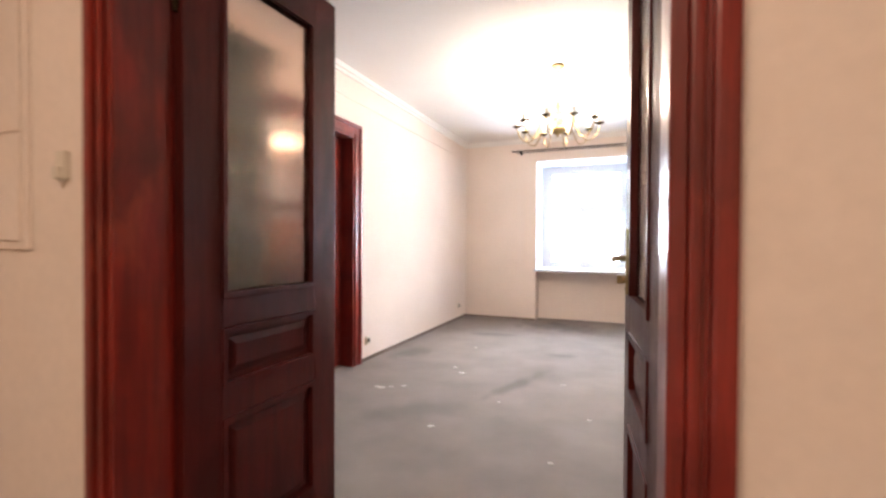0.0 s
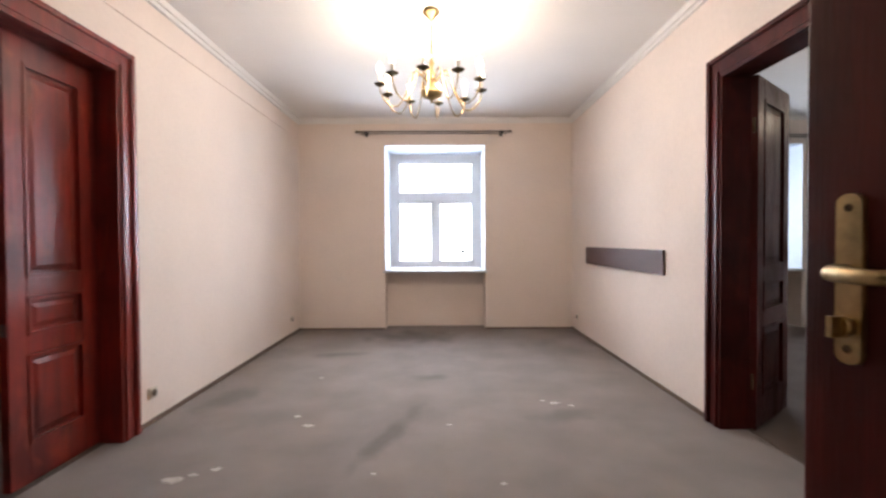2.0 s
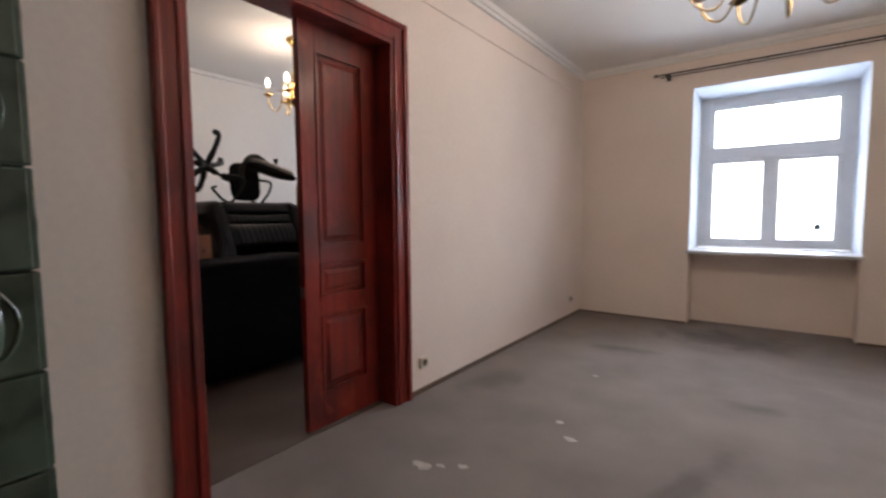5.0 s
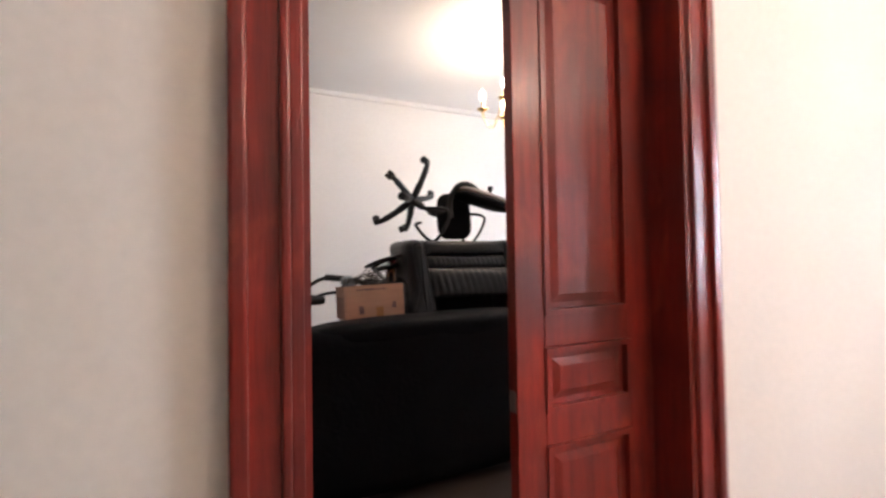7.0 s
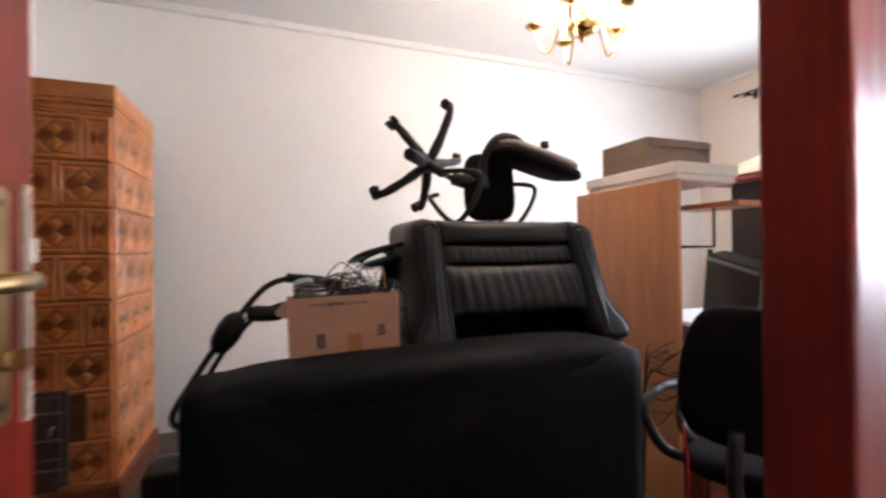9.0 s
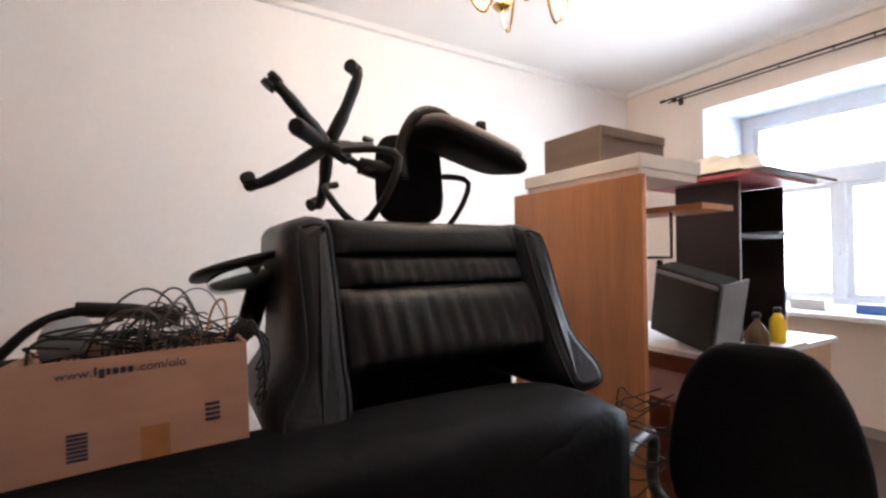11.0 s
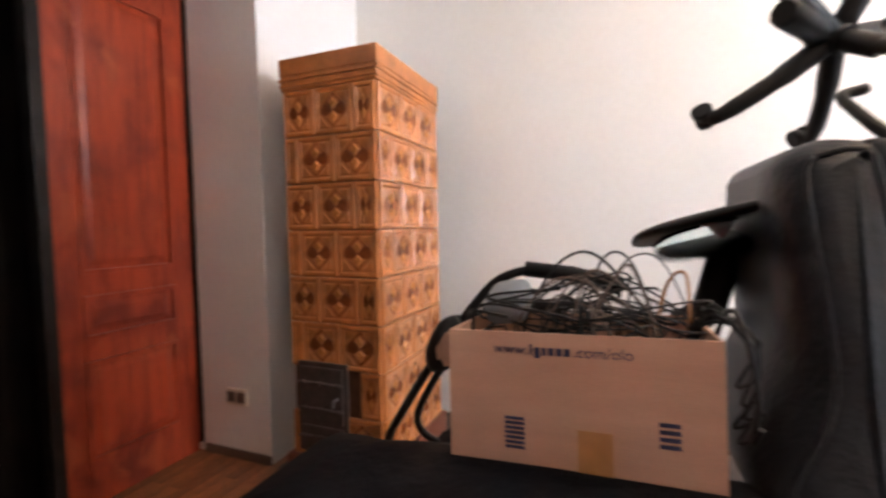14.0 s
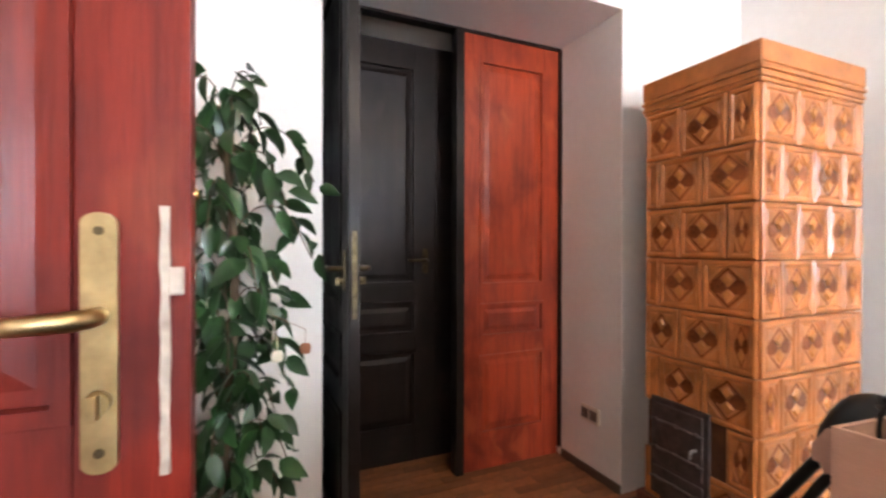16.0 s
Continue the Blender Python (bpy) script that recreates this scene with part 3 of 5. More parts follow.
# pair to the cluttered room: one leaf shut, one swung open
d1 = leaf("door_leaf", 0.54, 2.19, pose(-1.998, 3.365, 0.008, 0, 0, -90), MAHOG, "shut dark red panelled door leaf", stile=0.10, inner=CHERRY)
d2 = leaf("door_leaf", 0.60, 2.19, pose(-1.998, 2.246, 0.008, 0, 0, 178.9), CHERRY, "open red stained panelled door leaf with brass lever", stile=0.11, lift=0.03)
handle(d2, 0.515, 1.153, -1, -1, plate_h=0.255, above=0.385)
handle(d2, 0.515, 1.153, 1, -1, plate_h=0.255, above=0.385)
rnd = random.Random(21)
bm = bmesh.new()
A = [bm.verts.new((0.5705 + rnd.uniform(-0.001, 0.001), y, 0.972 + 0.3 * k / 14)) for k in range(15) for y in (-0.0275, -0.02)]
B = [bm.verts.new((0.5795 + rnd.uniform(-0.001, 0.001), y, 0.972 + 0.3 * k / 14)) for k in range(15) for y in (-0.0275, -0.02)]
for k in range(0, 28, 2):
    bm.faces.new((A[k], B[k], B[k + 2], A[k + 2]))
    bm.faces.new((A[k], A[k + 2], A[k + 3], A[k + 1]))
    bm.faces.new((B[k], B[k + 1], B[k + 3], B[k + 2]))
bm.faces.new((A[0], A[1], B[1], B[0]))
bm.faces.new((A[28], B[28], B[29], A[29]))
part("lock_strip", bm, CHIPPED, d2, "chipped white-painted lock edge strip")
bbox_part("latch_tongue", (0.578, 0.594, -0.030, -0.021, 1.172, 1.204), CHIPPED, d2, 0.003)
bm = bmesh.new()
tube(bm, [(0.6, 0, 0.75), (0.612, 0, 0.75)], 0.014, 10)
part("edge_bolt", bm, GOLD, d2)
bbox_part("edge_bolt", (0.54, 0.544, -0.012, 0.012, 0.74, 0.80), STEEL, d1, 0.001)
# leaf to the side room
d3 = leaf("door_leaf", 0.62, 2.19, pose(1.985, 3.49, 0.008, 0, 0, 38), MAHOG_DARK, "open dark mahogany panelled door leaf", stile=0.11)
# pair in the deep niche and the dark pair behind it
leaf("door_leaf", 0.625, 2.385, pose(-4.335, 0.69, 0.008, 0, 0, 0), REDWOOD, "shut orange-red stained panelled door leaf", stile=0.10, inner=BLACKWOOD)
n2 = leaf("door_leaf", 0.66, 2.385, pose(-2.965, 0.70, 0.008, 0, 0, 91.5), BLACKWOOD, "open dark brown panelled door leaf", stile=0.11)
handle(n2, 0.605, 1.15, 1, -1, plate_h=0.12, metal=BRONZE)
handle(n2, 0.605, 1.15, -1, -1, plate_h=0.12, metal=BRONZE)
bbox_part("lock_face", (0.66, 0.664, -0.009, 0.009, 0.98, 1.28), BRONZE, n2, 0.001, "worn steel lock face")
b1 = leaf("door_leaf", 0.69, 2.385, pose(-2.955, 0.44, 0.008, 0, 0, 180), BLACKWOOD, "shut black panelled door leaf", stile=0.115)
leaf("door_leaf", 0.69, 2.385, pose(-4.335, 0.44, 0.008, 0, 0, 0), BLACKWOOD, "shut black panelled door leaf", stile=0.115)
handle(b1, 0.63, 1.15, -1, -1, plate_h=0.12, metal=BRONZE)
trim("trim_niche_frame", [(-4.345, -2.96, 0.655, 0.72, 2.396, 2.41), (-4.345, -4.335, 0.675, 0.735, 0.05, 2.396), (-2.96, -2.94, 0.42, 0.72, 0, 2.41), (-3.71, -3.665, 0.655, 0.725, 0, 2.40)], BLACKWOOD, "black painted door frame strip")


# ---- chandeliers ----
def chandelier(m, arms, R, zring, zbot, body, lit, label):
    c = thing("chandelier", label, "chandelier", m)
    bm = bmesh.new()
    lathe(bm, [(0.0, 0), (0.055, -0.005), (0.062, -0.02), (0.045, -0.035), (0.03, -0.05), (0.012, -0.075), (0.0, -0.085)][::-1], 20)
    part("canopy", bm, body, c, "brass ceiling rose")
    bm = bmesh.new()
    tube(bm, [(0, 0, -0.07), (0, 0, zring + 0.12)], 0.007, 8)
    part("rod", bm, body, c)
    bm = bmesh.new()
    lathe(bm, [(0.0, zbot), (0.012, zbot + 0.004), (0.008, zbot + 0.02), (0.03, zbot + 0.03), (0.07, zbot + 0.05), (0.08, zbot + 0.08), (0.05, zbot + 0.11), (0.022, zbot + 0.13), (0.03, zbot + 0.16),
               (0.018, zbot + 0.19), (0.026, zbot + 0.22), (0.012, zbot + 0.25), (0.022, zbot + 0.28), (0.01, zbot + 0.31), (0.0, zbot + 0.33)], 20)
    part("baluster", bm, body, c, "turned brass baluster")
    for k in range(arms):
        a = 2 * math.pi * (k + 0.3) / arms
        u = Vector((math.cos(a), math.sin(a), 0))

        def P(r, z):
            return u * r + Vector((0, 0, z))
        bm = bmesh.new()
        tube(bm, smooth_path([P(0.025, zbot + 0.15), P(R * 0.24, zbot + 0.21), P(R * 0.38, zbot + 0.20), P(R * 0.46, zbot + 0.09), P(R * 0.66, zbot - 0.03), P(R * 0.86, zbot - 0.015), P(R * 0.98, zbot + 0.05), P(R, zring)], 5), 0.0055, 8)
        arm = part("arm", bm, body, c)
        bm = bmesh.new()
        lathe(bm, [(0.006, zring - 0.018), (0.016, zring - 0.012), (0.036, zring - 0.003), (0.044, zring + 0.006), (0.038, zring + 0.007), (0.010, zring + 0.004)], 14, P(R, 0))
        part("drip_pan", bm, BRONZE if arms > 6 else body, arm)
        bm = bmesh.new()
        lathe(bm, [(0.0115, zring + 0.004), (0.0115, zring + 0.07), (0.009, zring + 0.072)], 12, P(R, 0))
        part("candle_sleeve", bm, CANDLE, arm)
        bm = bmesh.new()
        lathe(bm, [(0.008, zring + 0.07), (0.015, zring + 0.082), (0.0205, zring + 0.102), (0.019, zring + 0.122), (0.010, zring + 0.145), (0.001, zring + 0.158)], 12, P(R, 0))
        part("bulb", bm, BULB, arm, "lit candle bulb")
    x, y, z = m.translation
    for k in range(4):
        a = math.pi * (k + 0.5) / 2
        lamp("chandelier_light", "POINT", (x + R * 0.75 * math.cos(a), y + R * 0.75 * math.sin(a), z + zring + 0.16), lit / 4, WARM, 0.05)
    return c


chandelier(pose(-0.01, 3.93, H), 10, 0.365, -0.55, -0.66, BRASS, 48, "lit brass chandelier with ten candle arms")
chandelier(pose(-3.64, 3.98, H), 5, 0.23, -0.53, -0.63, GOLD, 23, "lit polished brass chandelier with five arms")
chandelier(pose(3.89, 4.10, H), 5, 0.26, -0.66, -0.76, GOLD, 7, "lit polished brass chandelier with five arms")


# ---- curtain rods ----
def curtain_rod(x0, x1, y, z, rings):
    c = thing("curtain_rod", "thin dark metal curtain rod with brackets and rings", "curtain rod")
    bm = bmesh.new()
    tube(bm, [(x0, y, z), (x1, y, z)], 0.008, 10)
    tube(bm, [(x0 + 0.04, y + 0.02, z - 0.022), (x1 - 0.04, y + 0.02, z - 0.022)], 0.006, 8)
    part("rod", bm, IRON, c)
    for x in (x0, x1):
        bm = bmesh.new()
        tube(bm, [(x - 0.03, y, z), (x - 0.015, y, z), (x, y, z), (x + 0.015, y, z), (x + 0.03, y, z)], [0.004, 0.014, 0.012, 0.014, 0.004], 10)
        part("finial", bm, IRON, c)
    for x in (x0 + 0.1, x1 - 0.1):
        bm = bmesh.new()
        tube(bm, [(x, W, z - 0.01), (x, y + 0.01, z - 0.01)], 0.007, 8)
        box(bm, x - 0.02, x + 0.02, W - 0.012, W, z - 0.04, z + 0.03, 0.004)
        box(bm, x - 0.012, x + 0.012, y - 0.012, y + 0.028, z - 0.03, z + 0.004, 0.003)
        part("bracket", bm, IRON, c)
    for k in range(rings):
        x = x0 + (x1 - x0) * (0.4 + 0.5 * k / max(rings, 1) + 0.02 * math.sin(k * 2.3))
        bm = bmesh.new()
        tube(bm, [(x, y + 0.014 * math.cos(a), z - 0.006 + 0.016 * math.sin(a)) for a in [2 * math.pi * j / 10 for j in range(11)]], 0.0025, 5)
        part("ring", bm, IRON, c)


curtain_rod(-1.04, 0.955, 6.59, 2.627, 10)
curtain_rod(-4.77, -2.5, 6.59, 2.605, 4)
curtain_rod(3.1, 5.3, 6.61, 2.566, 0)

# ---- first room: wall boards, sockets, stove, machine ----
tagged(bbox_part("wall_board", (XR - 0.02, XR - 0.001, 4.226, 6.088, 0.91, 1.108), BOARD, None, 0.003), "long grey-brown laminate chair-rail board on wall", "wall board")
tagged(bbox_part("wall_board", (5.578, 5.599, 3.9, 6.40, 0.85, 1.088), BLACKWOOD, None, 0.003), "long dark chair-rail board on wall", "wall board")


def socket(m, w, h, material, holes, label):
    s = thing("wall_socket", label, "socket", m)
    bm = bmesh.new()
    box(bm, -w / 2, w / 2, 0, 0.018, -h / 2, h / 2, 0.006)
    part("plate", bm, material, s)
    for k in range(holes):
        x = (k - (holes - 1) / 2) * (w / holes)
        bm = bmesh.new()
        lathe(bm, [(0.02, 0.0), (0.022, 0.012), (0.016, 0.014)], 14)
        bmesh.ops.transform(bm, matrix=pose(x, 0.012, 0, -90, 0, 0), verts=bm.verts)
        if holes > 1:
            box(bm, x - 0.027, x + 0.027, 0.014, 0.021, -0.027, 0.027, 0.003)
        f = part("face", bm, SOCKDARK if material == SOCKET else SOCKET, s)
        bm = bmesh.new()
        for dx in (-0.007, 0.007):
            tube(bm, [(x + dx, 0.024, 0), (x + dx, 0.0275, 0)], 0.0028, 6)
        part("pin_hole", bm, IRON, f)
    return s


socket(pose(XL, 3.652, 0.204, 0, 0, -90), 0.08, 0.075, SOCKET, 1, "cream single wall socket near the floor")
socket(pose(XL, 6.35, 0.21, 0, 0, -90), 0.07, 0.07, SOCKET, 1, "cream single wall socket near the floor")
socket(pose(XR, 6.45, 0.2, 0, 0, 90), 0.07, 0.07, SOCKET, 1, "cream single wall socket near the floor")
socket(pose(-4.345, 0.99, 0.335, 0, 0, -90), 0.13, 0.085, SOCKET, 2, "cream double socket with dark brown inserts")

sw = thing("light_switch", "cream rocker light switch on hall wall", "switch", pose(-0.86, 0.5, 1.40, 0, 0, 180))
bbox_part("switch_plate", (-0.022, 0.022, 0, 0.016, -0.04, 0.04), SOCKET, sw, 0.005)
bbox_part("rocker", (-0.014, 0.014, 0.016, 0.028, -0.038, -0.004), SOCKET, sw, 0.004)
md = thing("meter_cabinet", "cream painted flush meter cabinet door in hall", "cabinet", pose(-1.02, 0.5, 0, 0, 0, 180))
bbox_part("cabinet_frame", (0.0, 0.5, 0, 0.012, 1.17, 1.95), WALL, md, 0.004)
bbox_part("cabinet_door", (0.025, 0.475, 0.012, 0.02, 1.195, 1.5), WALL, md, 0.004)
bbox_part("cabinet_door", (0.025, 0.475, 0.012, 0.02, 1.51, 1.93), WALL, md, 0.004)

mach = thing("water_dispenser", "beige plastic appliance with rounded top", "appliance", pose(1.43, 1.86, 0))
bm = bmesh.new()
box(bm, -0.16, 0.16, -0.16, 0.16, 0.0, 0.58, 0.03)
for k in range(4):
    box(bm, -0.13 + k * 0.07, -0.10 + k * 0.07, 0.15, 0.165, 0.05, 0.55, 0.006)
part("lower_body", bm, BEIGE, mach)
bm = bmesh.new()
box(bm, -0.185, 0.185, -0.18, 0.18, 0.58, 0.62, 0.015)
part("collar", bm, BEIGE, mach)
bm = bmesh.new()
box(bm, -0.17, 0.17, -0.165, 0.165, 0.62, 0.71, 0.01)
part("neck", bm, BEIGE, mach)
bm = bmesh.new()
box(bm, -0.21, 0.21, -0.21, 0.21, 0.70, 0.85, 0.045)
part("head", bm, BEIGE, mach)
bm = bmesh.new()
box(bm, -0.15, 0.15, -0.15, 0.15, 0.845, 0.87, 0.02)
part("raised_rim", bm, BEIGE, mach)
bbox_part("top_tray", (-0.10, 0.13, -0.13, 0.11, 0.868, 0.882), IRON, mach, 0.006, "black top tray")
bbox_part("stripe", (-0.213, -0.2095, 0.02, 0.13, 0.775, 0.787), BLUEBOX, mach, 0, "thin blue stripe")

for i, (x, y, s) in enumerate(((-0.813, 3.60, 0.035), (-1.127, 3.057, 0.03), (0.874, 3.97, 0.04), (0.80, 4.02, 0.02), (-0.93, 3.75, 0.03), (-1.3, 2.95, 0.05), (-1.22, 3.0, 0.025), (0.35, 2.9, 0.02), (-0.3, 3.0, 0.02), (0.98, 3.92, 0.025), (0.1, 3.6, 0.018), (-0.6, 2.4, 0.03), (0.2, 2.2, 0.02), (-1.0, 4.6, 0.02))):
    bm = bmesh.new()
    s *= 0.75
    rnd = random.Random(i)
    ring = [(x + s * (0.5 + rnd.random() * 0.7) * math.cos(a) * 1.5, y + s * (0.4 + rnd.random() * 0.7) * math.sin(a)) for a in [2 * math.pi * k / 11 for k in range(11)]]
    A = [bm.verts.new((p, q, 0.0005)) for p, q in ring]
    B = [bm.verts.new((x + (p - x) * 0.9, y + (q - y) * 0.9, 0.003)) for p, q in ring]
    bm.faces.new(B)
    for k in range(11):
        bm.faces.new((A[k], A[(k + 1) % 11], B[(k + 1) % 11], B[k]))
    tagged(part("paint_spot", bm, PAINTSPOT), "dried pale paint fleck on the carpet", "paint spot", group="paint flecks on the carpet")

# ---- cluttered room: sofa and what lies on it ----
sofa = thing("sofa", "black leather sofa seen from its back", "sofa")
bm = bmesh.new()
box(bm, -3.28, -2.98, 2.36, 3.72, 0.06, 0.865, 0.07)
bmesh.ops.subdivide_edges(bm, edges=[e for e in bm.edges if e.calc_length() > 0.3], cuts=5, use_grid_fill=True)
for v in bm.verts:
    v.co.z += 0.012 * math.sin(v.co.y * 9) * (v.co.z > 0.7)
    v.co.x += 0.006 * math.sin(v.co.y * 14 + v.co.z * 5)
for f in bm.faces:
    f.smooth = True
part("backrest", bm, SOFA, sofa)
bm = bmesh.new()
pillow(bm, 0.30, 1.38, 0.16, 0.5, pose(-3.13, 3.04, 0.82, 0.9, 0, 0), 14)
part("top_roll", bm, SOFA, sofa)
for y in (2.44, 3.60):
    bm = bmesh.new()
    box(bm, -3.85, -3.2, y - 0.10, y + 0.10, 0.06, 0.62, 0.06)
    part("armrest", bm, SOFA, sofa)
bm = bmesh.new()
box(bm, -3.86, -3.26, 2.54, 3.50, 0.06, 0.46, 0.06)
part("seat", bm, SOFA, sofa)
for x in (-3.78, -3.06):
    for y in (2.45, 3.6):
        bbox_part("foot", (x - 0.03, x + 0.03, y - 0.03, y + 0.03, 0, 0.07), PLASTIC, sofa, 0.005)

# armchair, tipped on its front, resting on the sofa
arm = thing("armchair", "black leather armchair with pleated back, tipped onto the sofa", "armchair", pose(-3.23, 2.99, 0.88, 0, 0, 90))
# local x runs along the width (0 to 0.8), local y goes back into the room, z up


def pleated(name, x0, x1, z0, z1, y, folds, parent):
    bm = bmesh.new()
    nx, nz = 64, 8
    rnd = random.Random(7 + folds)
    off = [rnd.uniform(-0.5, 0.5) for _ in range(folds + 2)]
    g = []
    for i in range(nx + 1):
        row = []
        for j in range(nz + 1):
            u, v = i / nx, j / nz
            bulge = 0.022 * (1 - (2 * v - 1) ** 4) * (1 - (2 * u - 1) ** 8)
            k = int(u * folds)
            fold = 0.011 * abs(math.sin(math.pi * (u * folds + off[k] * 0.25 + 0.25 * v))) ** 0.5 * min(1, 6 * v * (1 - v) * 1.3) if 0.06 < u < 0.94 else 0.008
            row.append(bm.verts.new((x0 + (x1 - x0) * u, y - bulge - fold, z0 + (z1 - z0) * v)))
        g.append(row)
    for i in range(nx):
        for j in range(nz):
            bm.faces.new((g[i][j], g[i + 1][j], g[i + 1][j + 1], g[i][j + 1])).smooth = True
    rim = g[0] + [r[-1] for r in g[1:]] + g[-1][::-1][1:] + [r[0] for r in g[::-1]][1:-1]
    back = [bm.verts.new((v.co.x, y + 0.06, v.co.z)) for v in rim]
    for k in range(len(rim)):
        bm.faces.new((rim[k], rim[(k + 1) % len(rim)], back[(k + 1) % len(rim)], back[k]))
    return part(name, bm, LEATHER, parent)


back_frame = bmesh.new()
box(back_frame, 0.12, 0.76, 0.10, 0.33, 0.10, 0.415, 0.02)
part("back_shell", back_frame, LEATHER, arm)
# black panel added as the shade of the hollow below the back cushion
back_frame = bmesh.new()
box(back_frame, 0.06, 0.78, 0.26, 0.33, -0.40, 0.099, 0.01)
part("seat_well", back_frame, FABRIC, arm, "black panel standing in for shade in the hollow under the back cushion")
pleated("top_cushion", 0.15, 0.735, 0.335, 0.425, 0.035, 1, arm)
pleated("neck_cushion", 0.15, 0.735, 0.255, 0.337, 0.045, 17, arm)
pleated("back_cushion", 0.145, 0.73, 0.085, 0.257, 0.028, 13, arm)
for side in (-1, 1):
    bm = bmesh.new()
    # arm profile from the top to the flared, rounded front
    pts = smooth_path([(0.065, 0.42, 0), (0.04, 0.39, 0), (0.035, 0.30, 0), (0.035, 0.2, 0), (0.03, 0.13, 0), (0.005, 0.085, 0), (-0.022, 0.045, 0), (-0.025, 0.0, 0), (0.0, -0.035, 0), (0.07, -0.045, 0), (0.125, -0.02, 0), (0.145, 0.03, 0), (0.15, 0.1, 0), (0.155, 0.2, 0), (0.158, 0.3, 0), (0.158, 0.4, 0), (0.14, 0.428, 0), (0.1, 0.432, 0)], 2)
    pts = [(p.x, p.y) for p in pts]
    if side > 0:
        pts = [(0.87 - x - 0.05 * max(0.0, 1 - z / 0.42), z) for x, z in pts]
    n = len(pts)
    cx = sum(p[0] for p in pts) / n
    rings = []
    for inset, y in ((0.0, 0.34), (0.0, 0.05), (0.008, 0.015), (0.024, -0.008), (0.045, -0.017)):
        ring = []
        for k in range(n):
            (xa, za), (xb, zb) = pts[k - 1], pts[(k + 1) % n]
            nx, nz = zb - za, xa - xb
            ln = math.hypot(nx, nz) or 1
            sg = -1 if side < 0 else 1
            ring.append(bm.verts.new((pts[k][0] + sg * inset * nx / ln, y, pts[k][1] + sg * inset * nz / ln)))
        rings.append(ring)
    for A, B in zip(rings, rings[1:]):
        for k in range(n):
            bm.faces.new((A[k], A[(k + 1) % n], B[(k + 1) % n], B[k])).smooth = True
    bm.faces.new(rings[0][::-1])
    bm.faces.new(rings[-1])
    edge = [tuple(v.co) for v in rings[3]]
    wing = part("wing", bm, LEATHER, arm)
    bm = bmesh.new()
    tube(bm, edge + edge[:1], 0.0045, 6)
    part("piping", bm, LEATHER, wing)
# the back leans away; the arm fronts swell forward and down onto the sofa
for o in arm.children_recursive:
    for v in o.data.vertices:
        w = v.co.z
        v.co.y += 0.5 * max(0.0, w - 0.09) - 0.06 * min(1.0, max(0.0, (0.10 - w) / 0.1)) * (v.co.y < 0.2)

# carton of cables
ct = thing("cardboard_box", "open brown cardboard box with blue print, full of cables", "box", pose(-3.186, 2.612, 0.886, -3, -1.5, 90))
CW, CD, CH = 0.322, 0.20, 0.170
for nm, d in (("front", (0, CW, 0, 0.005, 0, CH)), ("back", (0, CW, CD - 0.005, CD, 0, CH)), ("side", (0, 0.005, 0.005, CD - 0.005, 0, CH)), ("side", (CW - 0.005, CW, 0.005, CD - 0.005, 0, CH)), ("bottom", (0.005, CW - 0.005, 0.005, CD - 0.005, 0, 0.005))):
    bm = bmesh.new()
    box(bm, *d)
    p = part(nm, bm, CARTON, ct)
for nm, x0, x1, z0, z1 in (("barcode", 0.075, 0.10, 0.022, 0.065), ("barcode", 0.255, 0.277, 0.045, 0.078)):
    bm = bmesh.new()
    n = 7 if x0 < 0.2 else 4
    for k in range(n):
        a = z0 + (z1 - z0) * k / n
        box(bm, x0, x1, -0.0012, -0.0004, a, a + (z1 - z0) / n * 0.62)
    part(nm, bm, INK, ct, "blue printed bars")
bbox_part("tape", (0.165, 0.205, -0.001, 0, 0.0, 0.055), TAPE, ct, 0, "torn amber packing tape")
# address line printed under the rim; the firm's name stays plain bars


def print_text(words, x, z, size, parent):
    cu = bpy.data.curves.new("printed_text", "FONT")
    cu.body, cu.size, cu.extrude = words, size, 0.0003
    tmp = bpy.data.objects.new("printed_text", cu)
    me = bpy.data.meshes.new_from_object(tmp)
    bpy.data.objects.remove(tmp)
    me.materials.append(INK)
    ob = new("printed_text", me)
    ob.parent = parent
    ob.matrix_local = pose(x, -0.0008, z, 90, 0, 0)
    return ob


print_text("www.", 0.062, CH - 0.027, 0.019, ct)
bm = bmesh.new()
x = 0.109
for wl, low, high in ((0.003, 0, 0.0135), (0.007, -0.004, 0.0095), (0.005, 0, 0.0095), (0.007, 0, 0.0095), (0.007, 0, 0.0095), (0.007, 0, 0.0095)):
    box(bm, x, x + wl, -0.0012, -0.0004, CH - 0.027 + low, CH - 0.027 + high)
    x += wl + 0.0026
part("printed_line", bm, INK, ct, "blue bars of print")
print_text(".com/olo", 0.162, CH - 0.027, 0.019, ct)
bm = bmesh.new()
torn = [(0.0, 0.0), (-0.02, 0.012), (-0.035, 0.004), (-0.05, 0.02), (-0.07, 0.016), (-0.075, 0.045), (-0.055, 0.06), (-0.03, 0.085), (0.0, 0.09)]
A = [bm.verts.new((x * 0.45, 0.01 + 0.3 * abs(x), CH - 0.06 + z * 0.6)) for x, z in torn]
B = [bm.verts.new((x * 0.45, 0.014 + 0.3 * abs(x), CH - 0.06 + z * 0.6)) for x, z in torn]
bm.faces.new(A)
bm.faces.new(B[::-1])
for k in range(len(A)):
    bm.faces.new((A[k], A[k - 1], B[k - 1], B[k]))
part("torn_flap", bm, CARTON, ct, "torn cardboard flap")


